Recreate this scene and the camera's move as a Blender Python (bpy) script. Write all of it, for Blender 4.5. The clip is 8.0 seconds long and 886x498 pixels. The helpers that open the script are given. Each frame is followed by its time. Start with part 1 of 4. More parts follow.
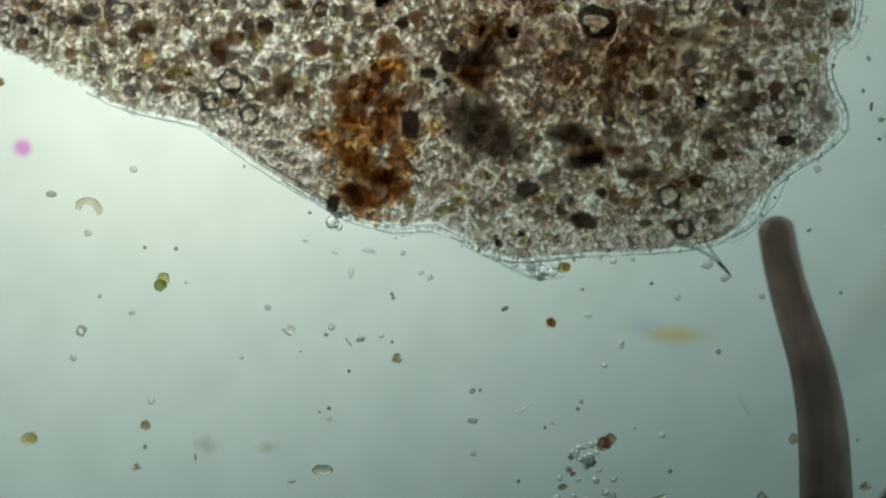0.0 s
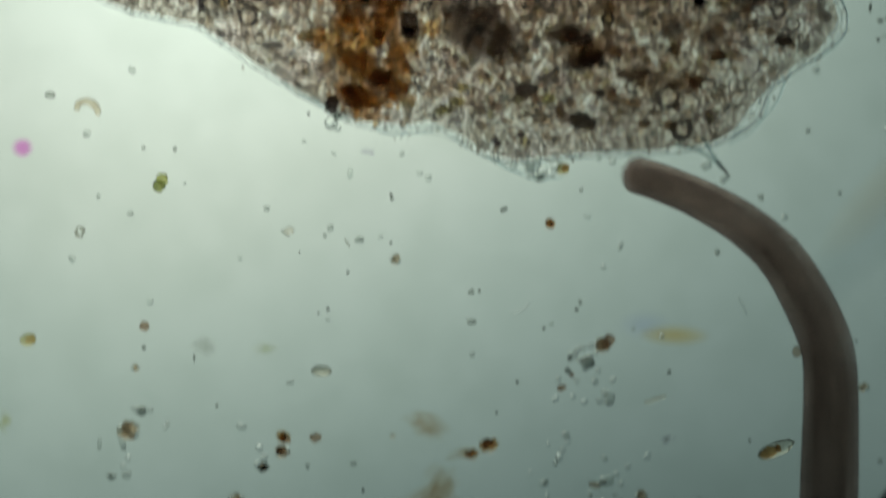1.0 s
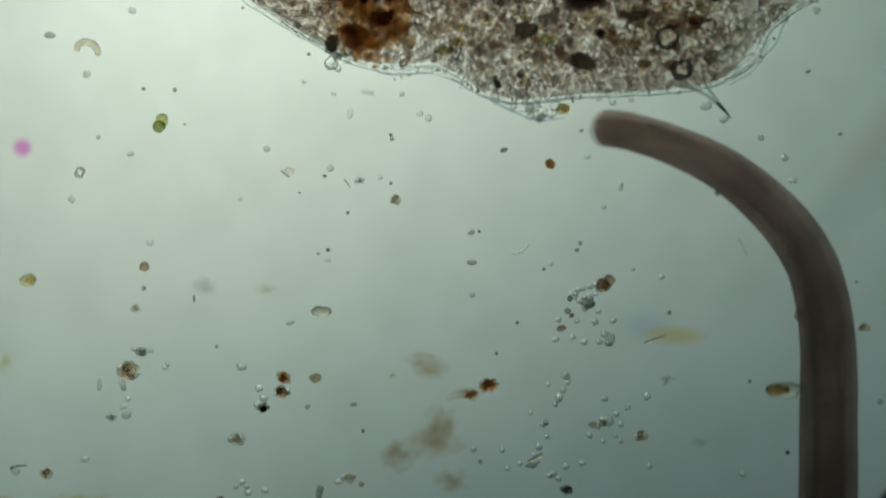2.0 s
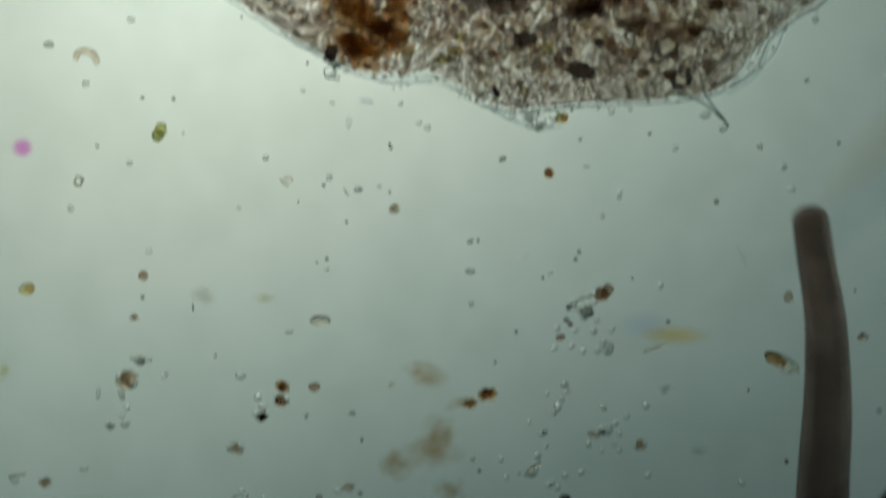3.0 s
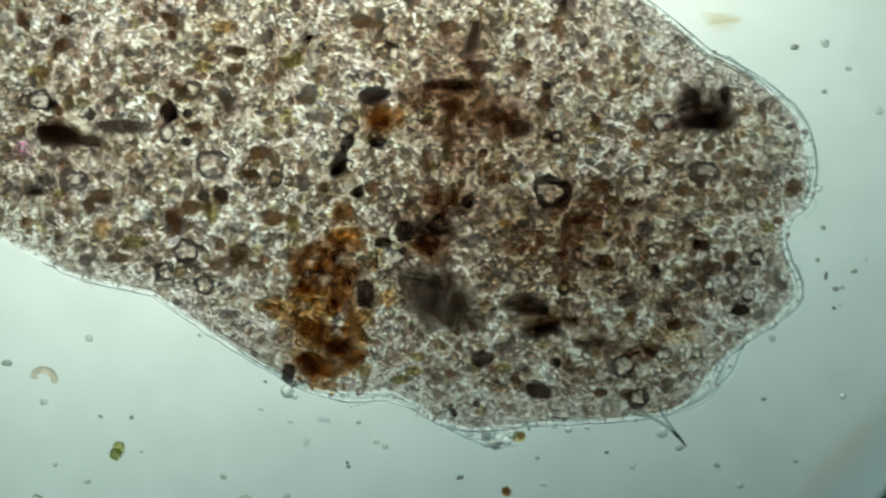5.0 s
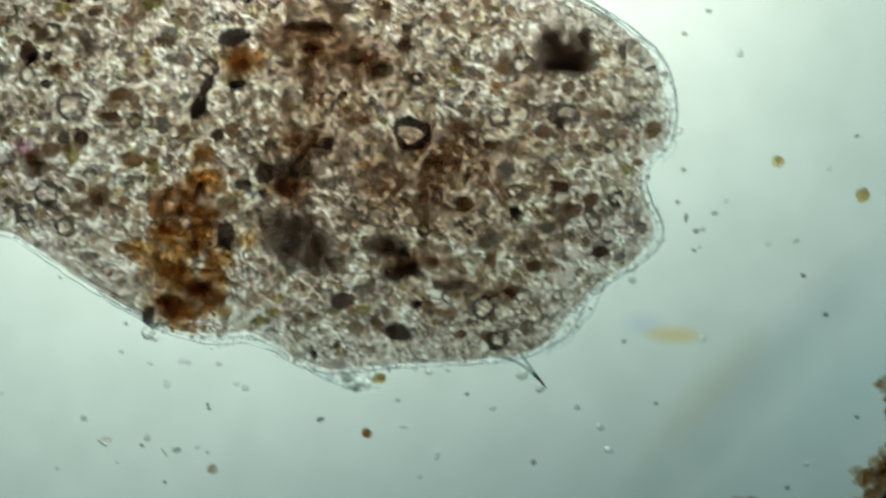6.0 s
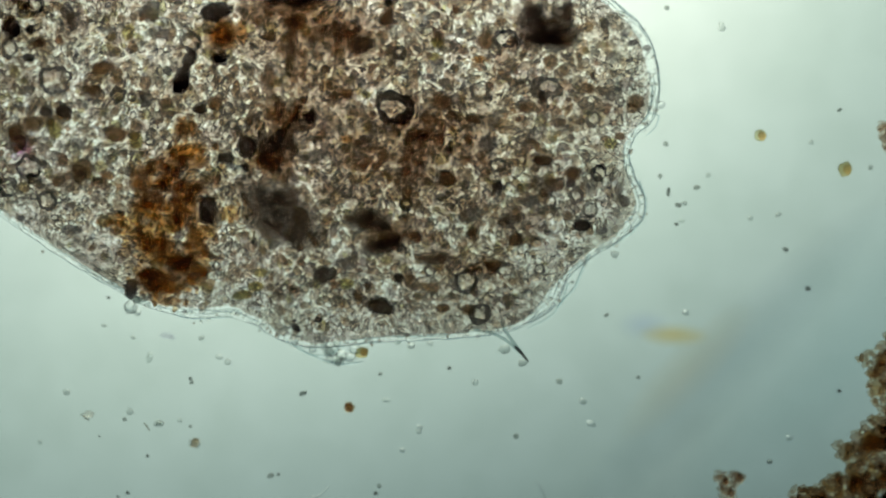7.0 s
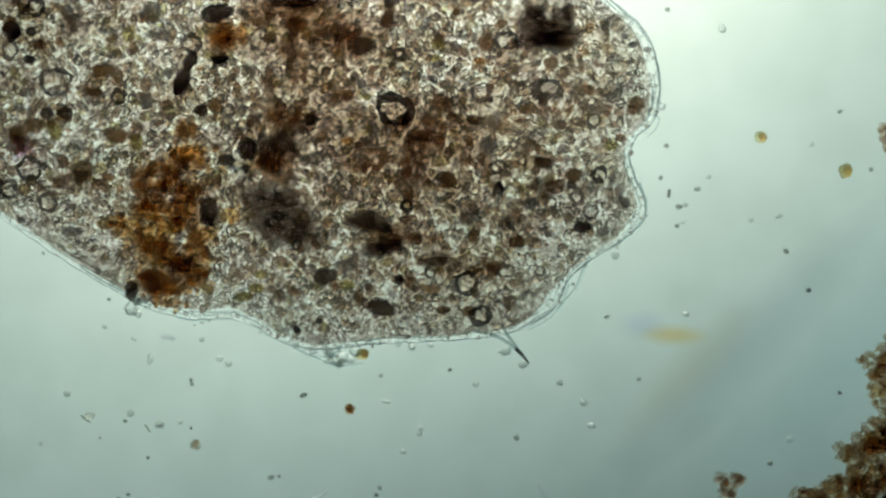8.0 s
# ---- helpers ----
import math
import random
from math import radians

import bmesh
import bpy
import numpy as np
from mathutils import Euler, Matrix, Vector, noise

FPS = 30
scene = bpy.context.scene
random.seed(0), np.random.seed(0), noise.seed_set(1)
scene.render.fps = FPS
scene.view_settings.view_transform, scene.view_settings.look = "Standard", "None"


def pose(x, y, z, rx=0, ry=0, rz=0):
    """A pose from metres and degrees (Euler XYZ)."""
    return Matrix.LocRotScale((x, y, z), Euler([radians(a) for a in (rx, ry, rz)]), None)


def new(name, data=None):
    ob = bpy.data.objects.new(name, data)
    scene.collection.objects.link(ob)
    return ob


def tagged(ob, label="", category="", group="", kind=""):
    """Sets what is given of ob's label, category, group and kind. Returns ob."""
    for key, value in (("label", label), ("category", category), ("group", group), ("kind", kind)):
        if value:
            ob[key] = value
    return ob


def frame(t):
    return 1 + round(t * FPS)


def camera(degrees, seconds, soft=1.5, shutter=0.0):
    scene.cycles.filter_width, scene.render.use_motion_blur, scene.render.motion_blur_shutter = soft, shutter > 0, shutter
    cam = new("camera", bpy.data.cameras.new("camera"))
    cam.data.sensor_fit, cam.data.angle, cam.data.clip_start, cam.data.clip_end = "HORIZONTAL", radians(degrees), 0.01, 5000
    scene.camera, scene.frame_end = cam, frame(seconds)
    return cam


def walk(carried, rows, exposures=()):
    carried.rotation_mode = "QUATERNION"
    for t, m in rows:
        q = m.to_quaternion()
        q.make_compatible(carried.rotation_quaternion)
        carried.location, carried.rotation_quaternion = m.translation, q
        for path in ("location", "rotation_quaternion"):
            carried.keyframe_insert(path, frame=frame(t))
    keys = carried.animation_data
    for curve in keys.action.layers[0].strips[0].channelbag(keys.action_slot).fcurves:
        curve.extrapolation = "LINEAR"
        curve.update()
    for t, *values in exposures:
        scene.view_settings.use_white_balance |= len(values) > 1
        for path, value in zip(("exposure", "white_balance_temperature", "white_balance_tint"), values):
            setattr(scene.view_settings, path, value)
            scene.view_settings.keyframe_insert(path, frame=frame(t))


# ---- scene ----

# A wet microscope slide. Scale 2000 : 1, so that 2 mm here stands for one micrometre.
# The slide lies flat at z = 0; the camera looks straight down and glides over it, and the
# lamp below travels with it on the same stand.
U = 2e-3


def at(u, v, z=0.0):
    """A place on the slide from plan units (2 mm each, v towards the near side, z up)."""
    return ((u - 784) * U, (441 - v) * U, z * U)


# ---- camera ----
EYE = 11212 * U  # a long narrow view, as through a microscope
cam = camera(8.0, 8.0, soft=1.8, shutter=1.0)
cam.data.dof.use_dof = True  # a wide objective: only a thin layer is sharp
cam.data.dof.focus_distance = EYE - 40 * U
cam.data.dof.aperture_fstop = 0.10
# seconds, shift of the slide to the right and down, in plan units
SHIFT = [
    (0.0, 0, 0), (0.3, 1, -26), (0.5, 2, -53), (0.8, 1, -114), (1.0, -2, -175), (1.2, -2, -222), (1.5, -2, -246),
    (1.7, -2, -255), (2.4, -2, -303), (2.8, -2, -292), (3.0, -4, -264), (3.2, -8, -188), (3.4, -13, -102), (3.5, -16, -53),
    (3.7, -22, 66), (4.0, -28, 194), (4.2, -30, 254), (4.75, -54, 305), (5.3, -113, 286), (5.5, -151, 276), (5.7, -241, 246),
    (6.0, -326, 196), (6.3, -355, 165), (6.5, -358, 151), (7.0, -357, 150), (7.5, -356, 150), (8.0, -356, 153),
]
GLIDE = [(t, -x * U, y * U) for t, x, y in SHIFT]
# the focus is low at first and is then raised into the cell: seconds, plan units
FOCUS = [(0.0, -28), (1.5, -34), (3.0, -34), (4.2, -34), (5.3, -9), (6.0, -6), (6.5, 0), (8.0, 0)]
RACK = np.interp([t for t, x, y in GLIDE], [t for t, z in FOCUS], [z for t, z in FOCUS]).tolist()
walk(cam, [(t, pose(x, y, EYE + z * U)) for (t, x, y), z in zip(GLIDE, RACK)],
     exposures=[(0.0, 0.4), (0.5, 0.3), (1.0, 0.1), (1.5, 0.0), (2.4, -0.1), (3.0, -0.15), (3.5, -0.05), (4.0, 0.46), (4.6, 0.82), (5.5, 1.03), (6.2, 0.88), (7.0, 0.79), (8.0, 0.84)])

# ---- light: a dim room and the lamp under the stage ----
world = bpy.data.worlds.new("room")
scene.world = world
world.use_nodes = True
world.node_tree.nodes["Background"].inputs[0].default_value = (0.8, 0.9, 1.0, 1)
world.node_tree.nodes["Background"].inputs[1].default_value = 0.035
scene.cycles.transparent_max_bounces = 96
scene.cycles.max_bounces = 24
scene.cycles.transmission_bounces = 24
LAMP_Z = -3400 * U
LAMP_GLOW = (-1.11, -0.859, 1.743, -0.34, -0.06, -0.50, -0.62, 0.28)
LAMP_U = U * (EYE - LAMP_Z) / EYE
GLASS_Z = -120 * U
GLASS_U = U * (EYE - GLASS_Z) / EYE


def on_glass(u, v, z=0.0):
    """A place on the condenser's top glass, which travels with the lamp."""
    return ((u - 784) * GLASS_U, (441 - v) * GLASS_U, z)


# ---- materials ----
class Nodes:
    def __init__(self, name):
        self.mat = bpy.data.materials.new(name)
        self.mat.use_nodes = True
        self.tree = self.mat.node_tree
        self.tree.nodes.clear()
        self.out = self.add("ShaderNodeOutputMaterial")

    def add(self, kind, inputs=None, **props):
        n = self.tree.nodes.new(kind)
        for k, v in props.items():
            setattr(n, k, v)
        for k, v in (inputs or {}).items():
            if hasattr(v, "is_output"):
                self.tree.links.new(v, n.inputs[k])
            else:
                n.inputs[k].default_value = v
        return n

    def ramp(self, fac, stops, mode="LINEAR"):
        n = self.add("ShaderNodeValToRGB", {0: fac})
        n.color_ramp.interpolation = mode
        e = n.color_ramp.elements
        while len(e) < len(stops):
            e.new(0.5)
        for i, (p, c) in enumerate(stops):
            e[i].position, e[i].color = p, (*c, 1) if len(c) == 3 else c
        return n.outputs[0]

    def noise(self, scale, detail=2.0, rough=0.5, vec=None, distort=0.0, flat=False):
        # scale counts blotches along 10000 plan units, or with flat along one unit of the thing
        ins = {"Scale": scale if flat else scale * 1e-4 / U, "Detail": detail, "Roughness": rough, "Distortion": distort}
        if vec is not None:
            ins["Vector"] = vec
        return self.add("ShaderNodeTexNoise", ins).outputs[0]

    def mixc(self, fac, a, b, blend="MIX"):
        n = self.add("ShaderNodeMix", data_type="RGBA", blend_type=blend)
        for i, v in ((0, fac), (6, a), (7, b)):
            if hasattr(v, "is_output"):
                self.tree.links.new(v, n.inputs[i])
            else:
                n.inputs[i].default_value = v if i == 0 else (*v, 1)
        return n.outputs[2]

    def math(self, op, a, b=0.0, c=0.0):
        n = self.add("ShaderNodeMath", {0: a, 1: b, 2: c}, operation=op)
        return n.outputs[0]

    def coords(self):
        return self.add("ShaderNodeTexCoord").outputs["Object"]

    def place(self):
        return self.add("ShaderNodeNewGeometry").outputs["Position"]

    def island(self):
        return self.add("ShaderNodeNewGeometry").outputs["Random Per Island"]

    def chance(self):
        return self.add("ShaderNodeObjectInfo").outputs["Random"]

    def clear(self, color):
        return self.add("ShaderNodeBsdfTransparent", {0: color}).outputs[0]

    def glass(self, color, ior, rough=0.0):
        return self.add("ShaderNodeBsdfRefraction", {"Color": color, "IOR": ior, "Roughness": rough}).outputs[0]

    def gloss(self, color, rough):
        return self.add("ShaderNodeBsdfGlossy", {"Color": color, "Roughness": rough}).outputs[0]

    def diffuse(self, color):
        return self.add("ShaderNodeBsdfDiffuse", {"Color": color}).outputs[0]

    def mix(self, fac, a, b):
        return self.add("ShaderNodeMixShader", {0: fac, 1: a, 2: b}).outputs[0]

    def done(self, shader):
        self.tree.links.new(shader, self.out.inputs[0])
        return self.mat


def rgb(r, g, b):
    return (r, g, b, 1.0)


def lamp_material():
    """The lit field lens: a lamp set off axis, so that its glow falls away evenly to one side."""
    n = Nodes("lit_field_lens")
    sep = n.add("ShaderNodeSeparateXYZ", {0: n.coords()})
    x = n.math("MINIMUM", n.math("MAXIMUM", n.math("DIVIDE", sep.outputs[0], 784 * LAMP_U), -1.45), 1.2)
    y = n.math("MINIMUM", n.math("MAXIMUM", n.math("DIVIDE", sep.outputs[1], 784 * LAMP_U), -0.85), 0.7)
    # log2 of the glow: a wide lobe with its peak up and to one side
    log = n.math("ADD", n.math("MULTIPLY", x, LAMP_GLOW[1]), LAMP_GLOW[0])
    for k, term in ((2, y), (3, n.math("MULTIPLY", x, x)), (4, n.math("MULTIPLY", x, y)), (5, n.math("MULTIPLY", y, y)), (6, n.math("MULTIPLY", y, n.math("MULTIPLY", x, x))), (7, n.math("MULTIPLY", x, n.math("MULTIPLY", x, x)))):
        log = n.math("ADD", log, n.math("MULTIPLY", term, LAMP_GLOW[k]))
    wob = n.noise(5.0, 2.0, vec=n.coords())
    log = n.math("ADD", log, n.math("MULTIPLY", n.math("SUBTRACT", wob, 0.5), 0.2))
    glow = n.math("POWER", 2.0, log)
    tint = n.ramp(glow, [(0.12, (0.68, 1.0, 0.93)), (0.35, (0.77, 1.0, 0.875)), (0.65, (0.865, 1.0, 0.85))])
    return n.done(n.add("ShaderNodeEmission", {0: tint, 1: glow}).outputs[0])


def soft_tint_material(name, color, soft=0.5, power=1.0, ragged=0.0):
    """A soft-edged tint, for stains on glass and for painted shade: clear at its rim, tinted in the middle."""
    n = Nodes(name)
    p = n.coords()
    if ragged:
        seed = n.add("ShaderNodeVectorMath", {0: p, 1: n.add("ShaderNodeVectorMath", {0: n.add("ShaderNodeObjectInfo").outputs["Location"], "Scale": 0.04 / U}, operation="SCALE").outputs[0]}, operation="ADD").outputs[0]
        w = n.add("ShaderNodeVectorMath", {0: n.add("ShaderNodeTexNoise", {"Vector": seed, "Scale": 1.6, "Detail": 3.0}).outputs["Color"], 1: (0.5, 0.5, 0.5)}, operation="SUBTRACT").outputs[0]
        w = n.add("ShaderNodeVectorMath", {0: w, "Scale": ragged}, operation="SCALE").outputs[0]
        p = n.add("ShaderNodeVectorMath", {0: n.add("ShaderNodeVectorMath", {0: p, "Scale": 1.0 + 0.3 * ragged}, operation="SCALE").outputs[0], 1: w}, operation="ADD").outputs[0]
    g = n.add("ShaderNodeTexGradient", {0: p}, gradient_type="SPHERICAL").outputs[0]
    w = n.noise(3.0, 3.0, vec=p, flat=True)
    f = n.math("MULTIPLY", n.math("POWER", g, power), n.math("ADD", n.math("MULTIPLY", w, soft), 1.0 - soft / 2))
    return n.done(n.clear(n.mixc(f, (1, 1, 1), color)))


def slide_material():
    n = Nodes("slide_glass")
    w = n.noise(14.0, 4.0, 0.6, n.place())
    tint = n.ramp(w, [(0.3, (0.955, 0.965, 0.955)), (0.7, (1.0, 1.0, 1.0))])
    cloud = n.ramp(n.noise(75.0, 3.0, 0.55, n.place()), [(0.35, (0.968, 0.972, 0.968)), (0.6, (1.0, 1.0, 1.0))])
    tint = n.mixc(1.0, tint, cloud, "MULTIPLY")
    return n.done(n.mix(0.012, n.clear(tint), n.gloss(rgb(1, 1, 1), 0.15)))


def granule_material(name, stops, ior, glassy, rough=0.0):
    """Translucent grains of several tints; part of the light goes straight through, part is bent."""
    n = Nodes(name)
    tint = n.ramp(n.island(), stops, "CONSTANT")
    grain = n.ramp(n.noise(800.0, 4.0, 0.7, n.place()), [(0.34, (0.82, 0.80, 0.785)), (0.55, (1.0, 1.0, 1.0))])
    tint = n.mixc(1.0, tint, grain, "MULTIPLY")
    return n.done(n.mix(glassy, n.clear(tint), n.glass(tint, ior, rough)))


def inclusion_material(name, dark, light, scale=420.0, ior=1.15, glassy=0.15):
    """One swallowed lump: blotched at two scales."""
    n = Nodes(name)
    w = n.math("ADD", n.math("MULTIPLY", n.noise(scale, 4.0, 0.7, n.place()), 0.7), n.math("MULTIPLY", n.chance(), 0.3))
    tint = n.ramp(w, [(0.25, dark), (0.72, light)])
    return n.done(n.mix(glassy, n.clear(tint), n.glass(tint, ior)))


def murk_material(name, dark, light, scale=420.0, soft=0.5, ragged=0.7):
    """Swallowed matter, dense in its middle and thinning out to a ragged rim; blotched at two scales."""
    n = Nodes(name)
    vec = lambda op, a, b: n.add("ShaderNodeVectorMath", {0: a, 1: b}, operation=op).outputs[0]
    p = vec("MULTIPLY", n.coords(), (1.0, 1.0, 0.0))
    seed = vec("ADD", p, vec("MULTIPLY", n.add("ShaderNodeObjectInfo").outputs["Location"], (0.04 / U,) * 3))
    q = p
    for size, k in ((1.3, 1.0), (4.5, 0.45)):
        w = n.add("ShaderNodeTexNoise", {"Vector": seed, "Scale": size, "Detail": 3.0}).outputs["Color"]
        q = vec("ADD", q, vec("MULTIPLY", vec("SUBTRACT", w, (0.5, 0.5, 0.5)), (ragged * k, ragged * k, 0.0)))
    r = n.add("ShaderNodeVectorMath", {0: q}, operation="LENGTH").outputs["Value"]
    f = n.add("ShaderNodeMapRange", {0: r, 1: 1.15, 2: 1.15 - soft, 3: 0.0, 4: 1.0}, interpolation_type="SMOOTHSTEP").outputs[0]
    w = n.math("ADD", n.math("MULTIPLY", n.noise(scale, 5.0, 0.75, n.place()), 0.8), n.math("MULTIPLY", n.chance(), 0.2))
    tint = n.ramp(w, [(0.30, dark), (0.70, light)])
    return n.done(n.clear(n.mixc(f, (1, 1, 1), tint)))


def body_material():
    """Milky cell body: cream ground with tan and olive clouds, crowded fine grain and thin dark wavy lines."""
    n = Nodes("cell_body")
    p = n.place()
    warp = n.add("ShaderNodeVectorMath", {0: n.add("ShaderNodeTexNoise", {"Vector": p, "Scale": 0.042 / U, "Detail": 2.0}).outputs["Color"], 1: (0.5, 0.5, 0.5)}, operation="SUBTRACT")
    warp = n.add("ShaderNodeVectorMath", {0: warp.outputs[0], "Scale": 22 * U}, operation="SCALE")
    q = n.add("ShaderNodeVectorMath", {0: p, 1: warp.outputs[0]}, operation="ADD").outputs[0]
    side = n.add("ShaderNodeMapRange", {0: n.add("ShaderNodeSeparateXYZ", {0: p}).outputs[0], 1: -100 * U, 2: 300 * U, 3: 0.0, 4: 0.06}).outputs[0]
    tint = n.ramp(n.math("ADD", n.noise(38.0, 4.0, 0.6, p), side), [(0.40, (1.0, 0.985, 0.985)), (0.68, (0.935, 0.89, 0.87))])
    hue = n.ramp(n.noise(110.0, 3.0, 0.6, q), [(0.35, (0.975, 0.955, 0.915)), (0.5, (1.0, 1.0, 1.0)), (0.65, (0.985, 0.955, 0.965))])
    patch = n.ramp(n.noise(210.0, 4.0, 0.65, q), [(0.38, (0.66, 0.59, 0.555)), (0.47, (0.93, 0.895, 0.88)), (0.54, (1, 1, 1))])
    mottle = n.ramp(n.noise(640.0, 5.0, 0.75, q), [(0.34, (0.64, 0.61, 0.60)), (0.46, (0.94, 0.92, 0.91)), (0.53, (1, 1, 1))])
    wave = n.math("ABSOLUTE", n.math("SUBTRACT", n.noise(520.0, 3.0, 0.6, q), 0.5))
    line = n.ramp(wave, [(0.0, (0.74, 0.72, 0.69)), (0.022, (0.88, 0.865, 0.84)), (0.05, (1, 1, 1))])
    fine = n.ramp(n.noise(1900.0, 3.0, 0.7, q), [(0.36, (0.74, 0.73, 0.72)), (0.45, (1, 1, 1))])
    layers = [hue, patch, mottle, line, fine]
    # round granules of two sizes and many tints
    for size, wide in ((0.062, 0.42), (0.11, 0.36)):
        cell = n.add("ShaderNodeTexVoronoi", {"Vector": q, "Scale": size / U})
        split = n.add("ShaderNodeSeparateColor", {0: cell.outputs["Color"]})
        hues = n.ramp(split.outputs[0], [(0.0, (0.62, 0.555, 0.50)), (0.10, (0.70, 0.66, 0.53)), (0.20, (0.60, 0.59, 0.61)), (0.30, (0.80, 0.72, 0.63)), (0.42, (1, 1, 1))], "CONSTANT")
        rim = n.math("MULTIPLY", n.math("ADD", n.math("MULTIPLY", split.outputs[1], 0.6), 0.7), wide)
        far = n.math("DIVIDE", cell.outputs["Distance"], rim)
        layers.append(n.mixc(n.ramp(far, [(0.80, (1, 1, 1)), (1.0, (0, 0, 0))]), (1, 1, 1), hues))
    crowd = n.add("ShaderNodeAttribute", attribute_name="crowd").outputs["Fac"]
    layers[1:3] = [n.mixc(n.math("ADD", n.math("MULTIPLY", crowd, 0.75), 0.25), (1, 1, 1), layer) for layer in layers[1:3]]
    layers[5:] = [n.mixc(crowd, (1, 1, 1), layer) for layer in layers[5:]]
    for layer in layers:
        tint = n.mixc(1.0, tint, layer, "MULTIPLY")
    return n.done(n.clear(tint))


def film_material(name, color, ior, amount=0.35):
    n = Nodes(name)
    return n.done(n.mix(amount, n.clear(color), n.glass(color, ior)))


def skin_material():
    n = Nodes("worm_skin")
    along = n.add("ShaderNodeAttribute", attribute_name="along").outputs["Vector"]
    coarse = n.ramp(n.noise(110.0, 3.0, 0.6, along), [(0.35, (0.66, 0.575, 0.555)), (0.65, (0.79, 0.69, 0.66))])
    fine = n.ramp(n.noise(420.0, 6.0, 0.8, along), [(0.38, (0.83, 0.83, 0.84)), (0.63, (1.0, 0.995, 0.985))])
    speck = n.ramp(n.noise(1500.0, 3.0, 0.7, along), [(0.40, (0.88, 0.88, 0.88)), (0.60, (1.0, 1.0, 1.0))])
    tint = n.mixc(1.0, n.mixc(1.0, coarse, fine, "MULTIPLY"), speck, "MULTIPLY")
    # fine lengthwise muscle strands
    long = n.add("ShaderNodeVectorMath", operation="MULTIPLY")
    n.tree.links.new(along, long.inputs[0])
    long.inputs[1].default_value = (0.10, 1.0, 1.0)
    strand = n.ramp(n.noise(150.0, 4.0, 0.65, long.outputs[0]), [(0.38, (0.70, 0.69, 0.69)), (0.52, (0.94, 0.935, 0.93)), (0.64, (1.0, 1.0, 1.0))])
    tint = n.mixc(1.0, tint, strand, "MULTIPLY")
    return n.done(n.mix(0.20, n.clear(tint), n.glass(tint, 0.92)))


def gut_material():
    n = Nodes("worm_gut")
    along = n.add("ShaderNodeAttribute", attribute_name="along").outputs["Vector"]
    tint = n.ramp(n.noise(90.0, 4.0, 0.7, along), [(0.3, (0.78, 0.75, 0.735)), (0.7, (0.94, 0.915, 0.90))])
    return n.done(n.clear(tint))


def speck_material(name, dark, light, ior=1.2, glassy=0.25, scale=500.0):
    """A loose grain: blotched, a little glassy at its rim."""
    n = Nodes(name)
    w = n.math("ADD", n.math("MULTIPLY", n.noise(scale, 4.0, 0.75, n.place()), 1.1), n.math("MULTIPLY", n.math("SUBTRACT", n.chance(), 0.5), 0.35))
    tint = n.ramp(w, [(0.32, dark), (0.74, light)])
    return n.done(n.mix(glassy, n.clear(tint), n.glass(tint, ior)))


# ---- mesh helpers ----
def link(name, mesh, material, parent=None, label=""):
    for p in mesh.polygons:
        p.use_smooth = True
    mesh.materials.append(material)
    ob = new(name, mesh)
    ob.parent = parent
    return tagged(ob, label)


def part(name, bm, material, parent, label=""):
    mesh = bpy.data.meshes.new(name)
    bm.to_mesh(mesh)
    bm.free()
    return link(name, mesh, material, parent, label)


def ball(level):
    bm = bmesh.new()
    bmesh.ops.create_icosphere(bm, subdivisions=level, radius=1.0)
    v = np.array([x.co[:] for x in bm.verts])
    f = np.array([[x.index for x in q.verts] for q in bm.faces])
    bm.free()
    return v, f


BALLS = {k: ball(k) for k in (1, 2, 3, 4)}
RNG = np.random.default_rng(7)


def fast_mesh(name, v, f):
    """A mesh from arrays of corners and triangles."""
    m = bpy.data.meshes.new(name)
    m.vertices.add(len(v))
    m.vertices.foreach_set("co", np.asarray(v, dtype=np.float32).ravel())
    m.loops.add(f.size)
    m.loops.foreach_set("vertex_index", f.astype(np.int32).ravel())
    m.polygons.add(len(f))
    k = f.shape[1]
    m.polygons.foreach_set("loop_start", np.arange(0, f.size, k, dtype=np.int32))
    m.update(calc_edges=True)
    m.validate()
    return m


def turns(n, flat=1.0):
    """n random turns as 3 x 3 matrices."""
    q = RNG.normal(size=(n, 4))
    q[:, 1:3] *= flat
    q /= np.linalg.norm(q, axis=1)[:, None]
    w, x, y, z = q.T
    return np.stack([np.stack([1 - 2 * (y * y + z * z), 2 * (x * y - z * w), 2 * (x * z + y * w)], -1),
                     np.stack([2 * (x * y + z * w), 1 - 2 * (x * x + z * z), 2 * (y * z - x * w)], -1),
                     np.stack([2 * (x * z - y * w), 2 * (y * z + x * w), 1 - 2 * (x * x + y * y)], -1)], 1)


def lumps(name, places, radii, squash, rough, level=1):
    """Many uneven rounded grains in one mesh."""
    bv, bf = BALLS[level]
    n = len(places)
    s = radii[:, None] * RNG.uniform(1 - squash, 1 + squash * 0.5, (n, 3))
    wob = 1 + rough * RNG.normal(size=(n, len(bv)))
    v = bv[None] * wob[..., None] * s[:, None, :]
    v = np.einsum("nij,nkj->nki", turns(n), v) + places[:, None, :]
    f = bf[None] + (np.arange(n) * len(bv))[:, None, None]
    return fast_mesh(name, v.reshape(-1, 3), f.reshape(-1, 3))


